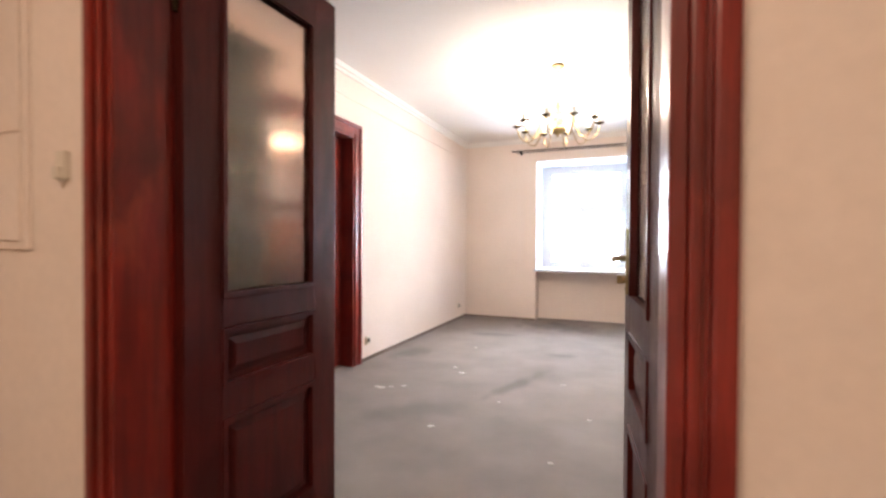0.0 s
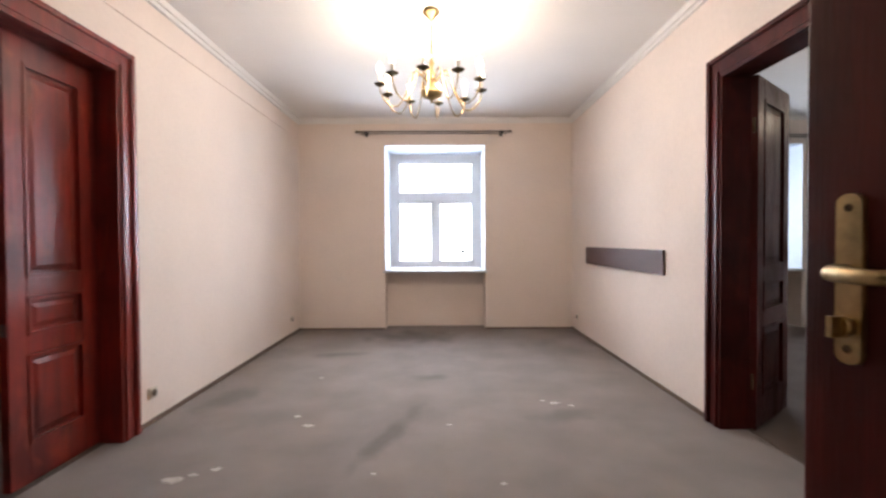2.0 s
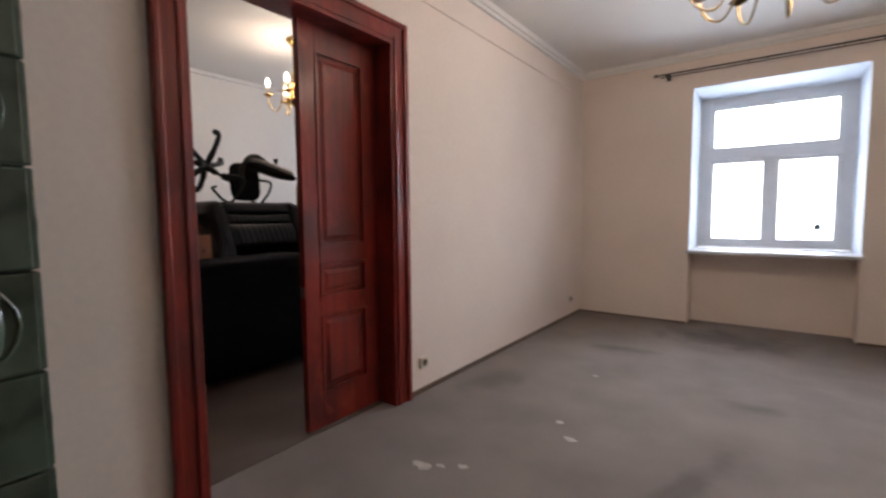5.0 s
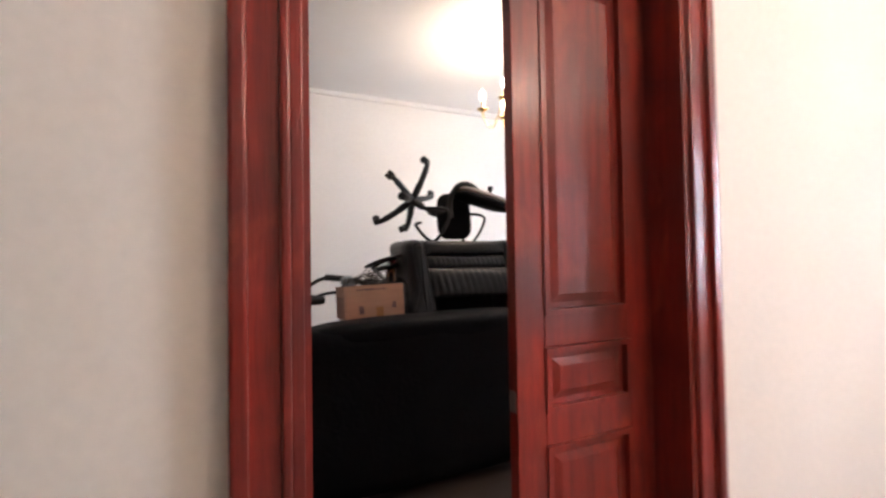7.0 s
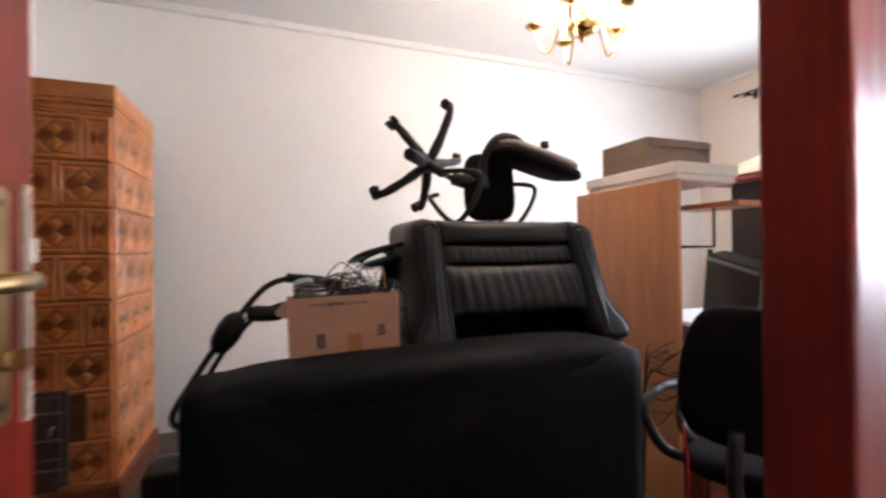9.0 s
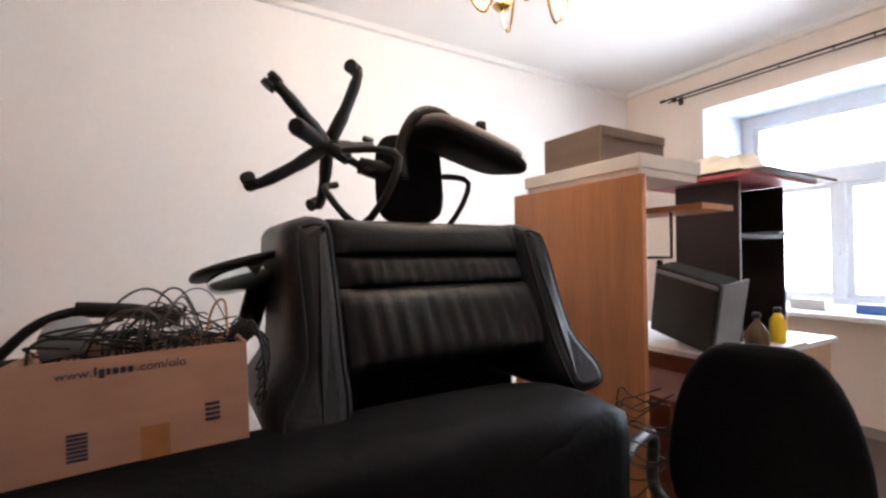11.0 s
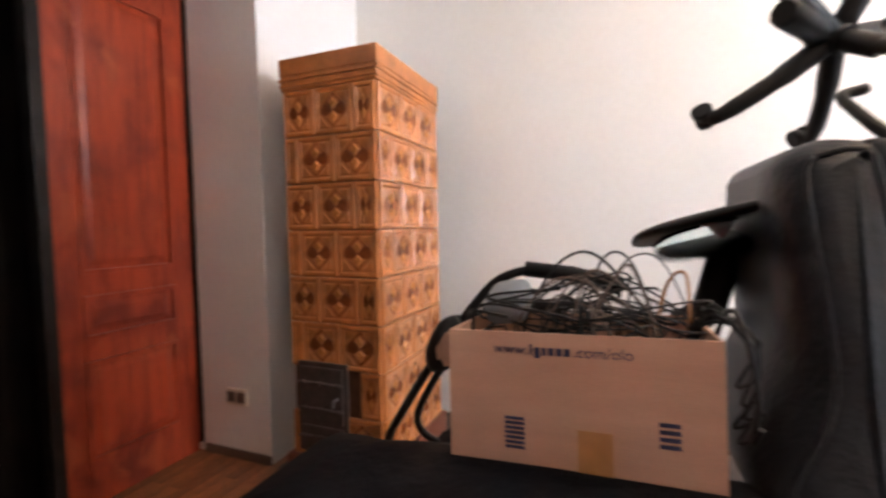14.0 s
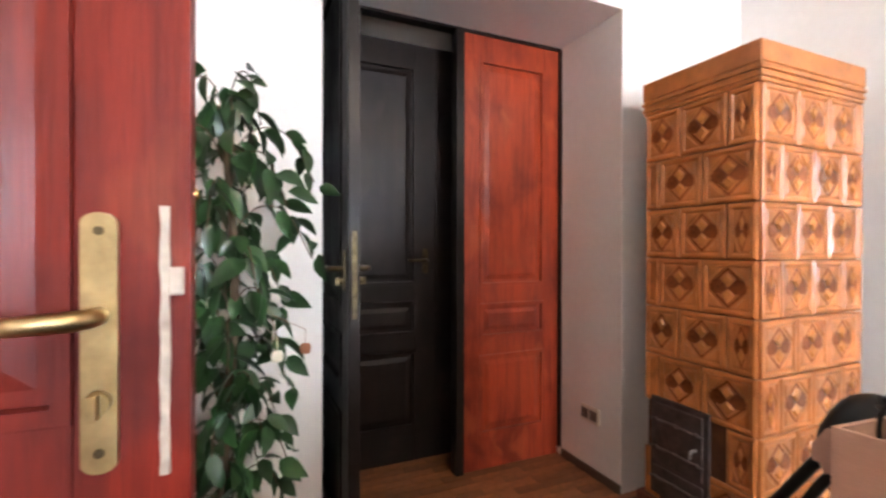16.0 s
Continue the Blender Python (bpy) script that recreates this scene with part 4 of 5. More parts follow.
def cable(pts, r, material, label):
    bm = bmesh.new()
    tube(bm, smooth_path(pts, 6), r, 6)
    return tagged(part("cable", bm, material), label, "cable", group="cables in the cardboard box")


rnd = random.Random(11)
for i in range(38):
    material, label = ((PLASTIC, "black electrical cable coiled in the box"), (TANCABLE, "brown electrical cable coiled in the box"), (PLASTIC, "black electrical cable coiled in the box"), (DARKGREEN, "dark grey electrical cable coiled in the box"))[i % 4]
    if i % 2:
        # wiry loop arching up out of the box
        xa, ya, yb = rnd.uniform(-3.40, -3.22), rnd.uniform(2.63, 2.80), rnd.uniform(2.78, 2.93)
        hz = rnd.uniform(1.075, 1.145)
        pts = [(xa, ya, 0.98), (xa + rnd.uniform(-0.02, 0.02), ya - rnd.uniform(-0.02, 0.015), 1.05), (xa + rnd.uniform(-0.04, 0.04), (ya * 2 + yb) / 3, hz), (xa + rnd.uniform(-0.05, 0.05), (ya + yb * 2) / 3, hz - rnd.uniform(-0.01, 0.03)), (xa, yb + rnd.uniform(-0.01, 0.02), 1.05), (xa, yb - 0.01, 0.98)]
    else:
        cx, cy = -3.30 + rnd.uniform(-0.07, 0.07), 2.77 + rnd.uniform(-0.10, 0.10)
        rx, ry, ph, zz = rnd.uniform(0.03, 0.085), rnd.uniform(0.05, 0.14), rnd.uniform(0, 6.28), rnd.uniform(1.04, 1.085)
        tilt = rnd.uniform(0.1, 0.7)
        pts = [(cx + rx * math.cos(ph + a), cy + ry * math.sin(ph + a), zz + tilt * ry * 0.45 * math.sin(a * 1.0 + i) + rnd.uniform(-0.008, 0.008)) for a in [0.75 * k for k in range(rnd.randint(6, 11))]]
        pts = [(pts[0][0], pts[0][1], 0.99)] + pts
    pts = [(min(max(px, -3.375), -3.205), min(max(py, 2.63), 2.92), pz) for px, py, pz in pts]
    cable(pts, rnd.uniform(0.0012, 0.0023), material, label)
for k in range(5):
    dx, dz = 0.012 * k, rnd.uniform(-0.02, 0.05)
    cable([(-3.26 - dx, 2.9, 1.0), (-3.24 - dx, 2.92, 1.075 + dz * 0.4), (-3.22 - dx, 2.955 + 0.004 * k, 1.06), (-3.215 - dx, 2.965 + 0.003 * k, 1.0 + dz), (-3.21 - dx, 2.952, 0.955 + dz), (-3.205 - dx, 2.97, 0.965 + dz)], 0.002, PLASTIC, "thin black cable looping over the box edge")
cable([(-3.25, 2.915, 1.0), (-3.24, 2.94, 1.09), (-3.215, 2.955, 1.06), (-3.2, 2.962, 1.0), (-3.21, 2.96, 0.95), (-3.2, 2.965, 0.97)], 0.003, PLASTIC, "black cable hanging over the box edge")
cable([(-3.3, 2.86, 1.0), (-3.29, 2.88, 1.11), (-3.27, 2.9, 1.13), (-3.26, 2.905, 1.07)], 0.0022, TAPE, "amber cable standing out of the box")
bm = bmesh.new()
pillow(bm, 0.09, 0.07, 0.05, 0.5, pose(-3.33, 2.66, 1.075, 10, 20, 0), 8)
tagged(part("adapter", bm, GREYP), "grey power adapter among the cables", "adapter")


# ---- office chairs ----
def chair_base(parent, hub, axis, R, first, material=PLASTIC):
    axis = axis.normalized()
    u = (first - first.dot(axis) * axis).normalized()
    v = axis.cross(u)
    bm = bmesh.new()
    tube(bm, [hub - axis * 0.02, hub + axis * 0.06], 0.035, 14)
    base = part("hub", bm, material, parent)
    for k in range(5):
        a = 2 * math.pi * k / 5
        d = u * math.cos(a) + v * math.sin(a)
        bm = bmesh.new()
        tube(bm, smooth_path([hub + d * 0.02 + axis * 0.03, hub + d * R * 0.5 + axis * 0.022, hub + d * R * 0.9, hub + d * R - axis * 0.02], 4), [0.026] * 4 + [0.022] * 4 + [0.019] * 4 + [0.016], 10)
        leg = part("leg", bm, material, base)
        bm = bmesh.new()
        s = d.cross(axis)
        c = hub + d * R - axis * 0.04
        for q in (-0.016, 0.016):
            tube(bm, [c + s * (q - 0.009), c + s * (q + 0.009)], 0.026, 12)
        tube(bm, [c - s * 0.008, c + s * 0.008], 0.018, 10)
        part("caster", bm, material, leg)
    return base


oc = thing("office_chair", "black office chair lying upside down on the armchair", "office chair")
A3, B3, C3 = Vector((-3.851, 3.081, 1.781)), Vector((-3.956, 3.397, 1.925)), Vector((-4.019, 3.027, 1.496))
nrm = (B3 - A3).cross(C3 - A3)
ab, ac = B3 - A3, C3 - A3
centre = A3 + (nrm.cross(ab) * ac.length_squared + ac.cross(nrm) * ab.length_squared) / (2 * nrm.length_squared)
axis = -nrm.normalized()
if axis.z > 0:
    axis = -axis
hub = centre + axis * 0.04
chair_base(oc, hub, axis, (A3 - centre).length, A3 - centre)
bm = bmesh.new()
tube(bm, [hub, hub + axis * 0.14, hub + axis * 0.14, hub + axis * 0.27], [0.026, 0.026, 0.015, 0.015], 12)
part("gas_column", bm, PLASTIC, oc)
bm = bmesh.new()
stub = Vector((-3.785, 3.14, 1.63))
tube(bm, [hub, hub.lerp(stub, 0.5), hub.lerp(stub, 0.95), stub], [0.034, 0.03, 0.03, 0.022], 10)
part("column_foot", bm, PLASTIC, oc)
S0 = hub + axis * 0.30
side = axis.cross(Vector((0, 0, 1))).normalized()
upv = side.cross(axis).normalized()
rot = Matrix((side, upv, axis)).transposed().to_4x4()


def at(o):
    return Matrix.Translation(o) @ rot


bm = bmesh.new()
seat_at = Vector((-3.820, 3.557, 1.503))
pillow(bm, 0.25, 0.36, 0.10, 0.8, look(seat_at, seat_at - Vector((0.85, -0.3, 0.3))), 14)
part("seat", bm, FABRIC, oc)
bm = bmesh.new()
tube(bm, [hub + axis * 0.2, seat_at], [0.03, 0.05], 10)
part("mechanism", bm, PLASTIC, oc)
for s in (-1, 1):
    bm = bmesh.new()
    o = S0 + side * s * 0.19
    tube(bm, smooth_path([o - upv * 0.06, o + side * s * 0.06 - upv * 0.08 + axis * 0.02, o + side * s * 0.065 - upv * 0.10 + axis * 0.20, o + side * s * 0.06 + upv * 0.12 + axis * 0.21, o + side * s * 0.06 + upv * 0.06 + axis * 0.03, o + upv * 0.04], 5), 0.011, 8)
    part("armrest", bm, PLASTIC, oc)

# second chair: pad with pale underside, leaning over the first
pad = thing("swivel_chair", "black swivel chair with pale grey back shell, upside down", "office chair")
pc = Vector((-3.70, 3.74, 1.60))
pm = Matrix.Translation(pc) @ pose(0, 0, 0, -14, 8, 0)
bm = bmesh.new()
pillow(bm, 0.30, 0.44, 0.075, 0.5, pm, 12)
part("backrest", bm, FABRIC, pad)
bm = bmesh.new()
pillow(bm, 0.27, 0.41, 0.05, 0.5, pm @ pose(-0.005, -0.01, 0.041), 12)
part("shell", bm, GREYFAB, pad, "pale grey shell")
bm = bmesh.new()
tube(bm, smooth_path([pc + Vector((0.0, -0.02, 0.06)), pc + Vector((0, -0.12, 0.12)), pc + Vector((0, -0.21, 0.10)), pc + Vector((-0.02, -0.26, 0.0)), pc + Vector((-0.03, -0.25, -0.12))], 5), 0.02, 10)
part("bracket", bm, PLASTIC, pad)
bm = bmesh.new()
tube(bm, [pc + Vector((0, 0.06, 0.045)), pc + Vector((0, 0.06, 0.085)), pc + Vector((0, 0.06, 0.085)), pc + Vector((0, 0.06, 0.115))], [0.008, 0.008, 0.02, 0.02], 10)
part("knob", bm, PLASTIC, pad)

# third chair: thin-edged seat shell behind the armchair and tubular frame left of the box
sh = thing("chair_shell", "thin dark-rimmed grey seat shell behind the armchair", "chair seat")
bm = bmesh.new()
pillow(bm, 0.30, 0.36, 0.03, 0.5, pose(-3.62, 3.02, 1.20, 14, -8, 0), 12)
part("rim", bm, PLASTIC, sh)
bm = bmesh.new()
pillow(bm, 0.26, 0.30, 0.07, 0.5, pose(-3.60, 3.03, 1.175, 14, -8, 0), 12)
part("underside", bm, MIRRORISH, sh, "grey-green glassy underside")
bm = bmesh.new()
tube(bm, [(-3.62, 3.02, 1.17), (-3.6, 2.98, 1.03), (-3.55, 2.9, 0.98)], 0.03, 10)
part("stem", bm, PLASTIC, sh)

fr = thing("tubular_frame", "black tubular chair arm frame beside the box", "chair frame", pose(-3.72, 0, 0))
bm = bmesh.new()
tube(bm, smooth_path([(0.02, 2.80, 1.06), (0, 2.70, 1.078), (0, 2.617, 1.085), (0, 2.537, 1.055), (0, 2.469, 0.982), (0, 2.40, 0.89), (0, 2.344, 0.812), (0, 2.274, 0.70), (0, 2.218, 0.60), (0, 2.235, 0.55), (-0.02, 2.30, 0.53), (-0.03, 2.38, 0.3), (-0.03, 2.40, 0.0)], 5), 0.012, 8)
part("tube", bm, PLASTIC, fr)
bm = bmesh.new()
tube(bm, smooth_path([(0.03, 2.70, 1.0), (0.03, 2.587, 0.985), (0.03, 2.50, 0.945), (0.03, 2.42, 0.86), (0.03, 2.372, 0.793), (0.03, 2.325, 0.70), (0.03, 2.335, 0.655), (0.02, 2.38, 0.62)], 5), 0.010, 8)
part("tube", bm, PLASTIC, fr)
bm = bmesh.new()
tube(bm, smooth_path([(0.01, 2.45, 0.95), (0.01, 2.43, 0.93), (0.01, 2.405, 0.89), (0.01, 2.375, 0.84), (0.01, 2.36, 0.82)], 3), [0.022, 0.03, 0.036, 0.042, 0.046, 0.047, 0.048, 0.046, 0.044, 0.038, 0.032, 0.026, 0.02], 10)
part("arm_pad", bm, PLASTIC, fr, "thick black pivot pad")
bm = bmesh.new()
tube(bm, smooth_path([(0.03, 2.47, 0.96), (0.03, 2.53, 0.955), (0.03, 2.60, 0.95)], 3), [0.026, 0.03, 0.032, 0.032, 0.03, 0.028, 0.02], 8)
part("clamp", bm, PLASTIC, fr)
bm = bmesh.new()
tube(bm, [(0, 2.61, 1.088), (0, 2.72, 1.078), (0.02, 2.83, 1.055)], 0.019, 10)
part("sleeve", bm, PLASTIC, fr)
bc = thing("black_case", "black plastic carrying case on the floor by the stove", "case", pose(-4.32, 2.0, 0))
bbox_part("case_body", (0, 0.16, 0, 0.22, 0, 0.2), PLASTIC, bc, 0.02)
bm = bmesh.new()
tube(bm, smooth_path([(0.08, 0.05, 0.195), (0.08, 0.06, 0.24), (0.08, 0.16, 0.24), (0.08, 0.17, 0.195)], 5), 0.008, 8)
part("handle", bm, GREYP, bc)

# ---- boards, boxes and desk by the window ----
tagged(bbox_part("upright_board", (-4.065, -3.353, 4.262, 4.287, 0, 1.508), ORANGE, None, 0.003), "orange wood-veneer tabletop standing upright on its end", "board")
cab = thing("cabinet", "plain wooden cabinet hidden behind the upright board", "cabinet")
bbox_part("body", (-4.05, -3.78, 4.29, 4.68, 0, 1.505), ORANGE, cab, 0.004)
bm = bmesh.new()
box(bm, -3.78, -3.36, 4.66, 4.90, 1.40, 1.425)
tagged(part("shelf_board", bm, ORANGE), "narrow orange wooden shelf board", "shelf").parent = None
shb = thing("shelf_bracket", "thin black metal shelf bracket", "bracket")
bm = bmesh.new()
tube(bm, [(-3.52, 4.7, 1.40), (-3.52, 4.7, 1.2), (-3.70, 4.7, 1.2)], 0.008, 6)
part("bracket_wire", bm, IRON, shb)
bbox_part("bracket_foot", (-3.79, -3.70, 4.69, 4.71, 1.19, 1.21), IRON, shb)
wb = thing("flat_box", "flat off-white cardboard box on the cabinet", "box", pose(-4.03, 4.30, 1.509))
bbox_part("tray", (0.02, 0.64, 0, 0.38, 0, 0.045), OFFWHITE, wb, 0.003)
bbox_part("lid", (0.01, 0.65, -0.008, 0.39, 0.03, 0.085), OFFWHITE, wb, 0.004)
bb = thing("wooden_drawer", "grey-brown open wooden drawer on a flat box", "drawer", pose(-3.93, 4.34, 1.597))
for nm, d in (("front", (0, 0.33, 0, 0.018, 0, 0.165)), ("back", (0, 0.33, 0.42, 0.438, 0, 0.15)), ("side", (0, 0.018, 0.018, 0.42, 0, 0.15)), ("side", (0.312, 0.33, 0.018, 0.42, 0, 0.165)), ("bottom", (0.018, 0.312, 0.018, 0.42, 0, 0.01))):
    bbox_part(nm, d, BROWNBOX, bb, 0.002)
bbox_part("rail", (0.33, 0.342, 0.01, 0.43, 0.12, 0.16), BROWNBOX, bb, 0.002)

desk = thing("desk", "beech laminate desk with pale top and red-brown front", "desk")
bbox_part("desktop", (-4.32, -3.38, 4.93, 6.03, 0.715, 0.742), LAMWHITE, desk, 0.003, "pale laminate top")
bbox_part("side_panel", (-3.425, -3.40, 4.96, 6.0, 0, 0.713), BEECH, desk, 0.002)
bbox_part("front_panel", (-4.30, -3.427, 4.945, 4.97, 0, 0.713), MAHDESK, desk, 0.002)
bbox_part("side_panel", (-4.30, -4.275, 4.975, 6.0, 0, 0.713), BEECH, desk, 0.002)
bbox_part("back_panel", (-4.27, -3.43, 5.98, 6.0, 0, 0.713), BEECH, desk, 0.002)
ped = thing("drawer_unit", "red-brown laminate drawer unit standing on the floor", "drawer unit", pose(-3.75, 4.42, 0))
bbox_part("body", (0, 0.42, 0, 0.42, 0, 0.66), MAHDESK, ped, 0.004)
for k in range(3):
    d = bbox_part("drawer_front", (0.02, 0.40, -0.016, -0.001, 0.04 + k * 0.205, 0.235 + k * 0.205), MAHDESK, ped, 0.003)
    bbox_part("drawer_pull", (0.15, 0.27, -0.03, -0.016, 0.16 + k * 0.205, 0.172 + k * 0.205), IRON, d, 0.002)

rack = thing("black_shelf_unit", "black shelf unit standing on the desk", "shelf unit")
for nm, d in (("side", (-3.87, -3.53, 5.30, 5.32, 0.744, 1.595)), ("back", (-3.87, -3.85, 5.32, 5.78, 0.744, 1.595)), ("side", (-3.87, -3.53, 5.78, 5.80, 0.744, 1.595)), ("shelf", (-3.85, -3.535, 5.32, 5.78, 1.30, 1.318))):
    bbox_part(nm, d, RACKWOOD, rack, 0.002)
bbox_part("grey_shelf", (-3.7, -3.47, 5.58, 5.78, 1.318, 1.335), GREYP, rack, 0.002)
tb = thing("tabletop", "faded red board lying across the shelf unit", "tabletop", pose(0, 0, 0))
bbox_part("red_layer", (-4.0, -3.42, 5.18, 5.92, 1.598, 1.618), PINK, tb, 0.003)
bbox_part("grey_layer", (-3.98, -3.36, 5.22, 6.02, 1.619, 1.634), BROWNBOX, tb, 0.003)
bm = bmesh.new()
nx, ny = 26, 26
g = [[bm.verts.new((-3.97 + 0.5 * i / nx, 5.19 + 0.66 * j / ny, 1.637 + 0.17 * max(0, math.sin(math.pi * i / nx) * math.sin(math.pi * j / ny)) ** 0.6 * (0.75 + 0.5 * noise.noise(Vector((i * 0.28, j * 0.22, 3)))) + 0.012 * noise.noise(Vector((i * 0.9, j * 0.8, 1))) * (0 < i < nx and 0 < j < ny))) for j in range(ny + 1)] for i in range(nx + 1)]
for i in range(nx):
    for j in range(ny):
        bm.faces.new((g[i][j], g[i + 1][j], g[i + 1][j + 1], g[i][j + 1])).smooth = True
rim = [r[0] for r in g] + g[-1][1:] + [r[-1] for r in g[::-1]][1:] + g[0][::-1][1:-1]
bm.faces.new([bm.verts.new((v.co.x, v.co.y, 1.635)) for v in rim])
tagged(part("crumpled_cloth", bm, CLOTH), "crumpled cream cloth bundle on the red board", "cloth")

mon = thing("computer_case", "dark grey-green plastic computer case leaning on the desk", "computer case", pose(-3.84, 5.0, 0.815, 9, 14, -4))
bm = bmesh.new()
box(bm, 0, 0.34, 0, 0.14, 0.0, 0.36, 0.012)
part("housing", bm, DARKGREEN, mon)
bbox_part("top_ledge", (0.01, 0.335, -0.008, 0.05, 0.325, 0.345), GREYP, mon, 0.004)
bbox_part("side_face", (0.339, 0.352, 0.01, 0.20, 0.01, 0.35), GREYP, mon, 0.004, "lighter grey side")
bbox_part("corner_latch", (-0.004, 0.02, 0.01, 0.03, 0.358, 0.385), PLASTIC, mon, 0.003)
tagged(bbox_part("plank", (-3.72, -3.36, 5.12, 5.60, 0.744, 0.762), OFFWHITE, None, 0.003), "small pale plank lying on the desk", "plank")


def bottle(m, prof, material, cap, label, name="bottle"):
    b = thing(name, label, "bottle", m)
    bm = bmesh.new()
    lathe(bm, prof, 18)
    part("bottle_body", bm, material, b)
    r, z = prof[-1]
    bm = bmesh.new()
    lathe(bm, [(r + 0.004, z), (r + 0.005, z + 0.025), (r, z + 0.028)], 14)
    part("cap", bm, cap, b)


bottle(pose(-3.45, 5.28, 0.763), [(0.045, 0), (0.055, 0.01), (0.055, 0.06), (0.03, 0.10), (0.015, 0.115), (0.014, 0.135)], AMBER, PLASTIC, "squat amber glass bottle on the desk")
bottle(pose(-3.43, 5.45, 0.763), [(0.030, 0), (0.036, 0.01), (0.036, 0.11), (0.02, 0.14), (0.014, 0.15)], YELLOW, PLASTIC, "yellow plastic bottle with black cap")
for x, y, w, d, h, material, label in ((-3.95, 6.9, 0.22, 0.15, 0.07, OFFWHITE, "small pale box on the window sill"), (-3.55, 6.88, 0.16, 0.12, 0.06, BLUEBOX, "small blue box on the window sill")):
    s = thing("small_box", label, "box", pose(x, y, 0.796))
    bbox_part("carton", (0, w, 0, d, 0, h), material, s, 0.003)
    bbox_part("flap", (0.002, w - 0.002, 0.002, d - 0.002, h, h + 0.006), OFFWHITE, s, 0.001)

# upright office chair
oc2 = thing("office_chair", "black fabric office chair standing by the sofa", "office chair", pose(-2.90, 4.10, 0, 0, 0, 20))
chair_base(oc2, Vector((0, 0, 0.085)), Vector((0, 0, 1)), 0.29, Vector((1, 0.3, 0)))
bm = bmesh.new()
tube(bm, [(0, 0, 0.10), (0, 0, 0.25), (0, 0, 0.25), (0, 0, 0.40)], [0.025, 0.025, 0.014, 0.014], 12)
part("gas_column", bm, PLASTIC, oc2)
bm = bmesh.new()
pillow(bm, 0.46, 0.44, 0.09, 0.5, pose(0, 0.08, 0.43), 12)
part("seat", bm, FABRIC, oc2)
bm = bmesh.new()
pillow(bm, 0.37, 0.08, 0.47, 0.5, pose(0, -0.15, 0.775, 6, 0, 0), 14)
for v in bm.verts:
    v.co.x *= 1.12 - 0.36 * max(0.0, (v.co.z - 0.55) / 0.46) ** 1.5
part("backrest", bm, FABRIC, oc2)
bm = bmesh.new()
tube(bm, smooth_path([(0, 0.0, 0.37), (0, -0.16, 0.38), (0, -0.22, 0.46), (0, -0.20, 0.62)], 4), 0.022, 8)
part("back_support", bm, PLASTIC, oc2)
for s in (-1, 1):
    bm = bmesh.new()
    tube(bm, smooth_path([(s * 0.2, 0.0, 0.40), (s * 0.30, -0.02, 0.42), (s * 0.325, -0.12, 0.57), (s * 0.33, -0.04, 0.63), (s * 0.33, 0.12, 0.63), (s * 0.33, 0.24, 0.59), (s * 0.31, 0.18, 0.45), (s * 0.2, 0.12, 0.41)], 5), 0.02, 8)
    part("armrest", bm, PLASTIC, oc2)
bm = bmesh.new()
tube(bm, smooth_path([(-2.98, 3.86, 0.60), (-2.97, 3.87, 0.45), (-2.96, 3.86, 0.3), (-2.97, 3.9, 0.14)], 4), 0.004, 6)
tagged(part("red_cord", bm, RED), "thin red cord hanging by the chair", "cord")
bm = bmesh.new()
for k in range(7):
    box(bm, -2.55 + k * 0.03, -2.535 + k * 0.03, 4.9, 5.15, 0.004 + 0.002 * k, 0.03 + 0.006 * k, 0.002)
box(bm, -2.57, -2.33, 4.88, 5.17, 0.001, 0.012, 0.002)
tagged(part("plastic_crate", bm, GREENTHING), "green plastic crate flat on the floor", "crate")

# dry twigs between sofa and board
tw = thing("dry_branches", "thin dry dark branches behind the sofa", "branches", pose(-3.25, 3.95, 0))
rnd = random.Random(3)
for k in range(16):
    a, l = rnd.uniform(-0.7, 0.9), rnd.uniform(0.15, 0.34)
    z0 = rnd.uniform(0.45, 0.75)
    bm = bmesh.new()
    tube(bm, smooth_path([(0, 0, 0), (0.01, 0.01, z0), (l * 0.5 * math.cos(a), l * 0.3 * math.sin(a), z0 + 0.06), (l * math.cos(a), l * 0.6 * math.sin(a), z0 + rnd.uniform(0.03, 0.2))], 4), 0.0022, 5)
    part("twig", bm, IRON, tw)


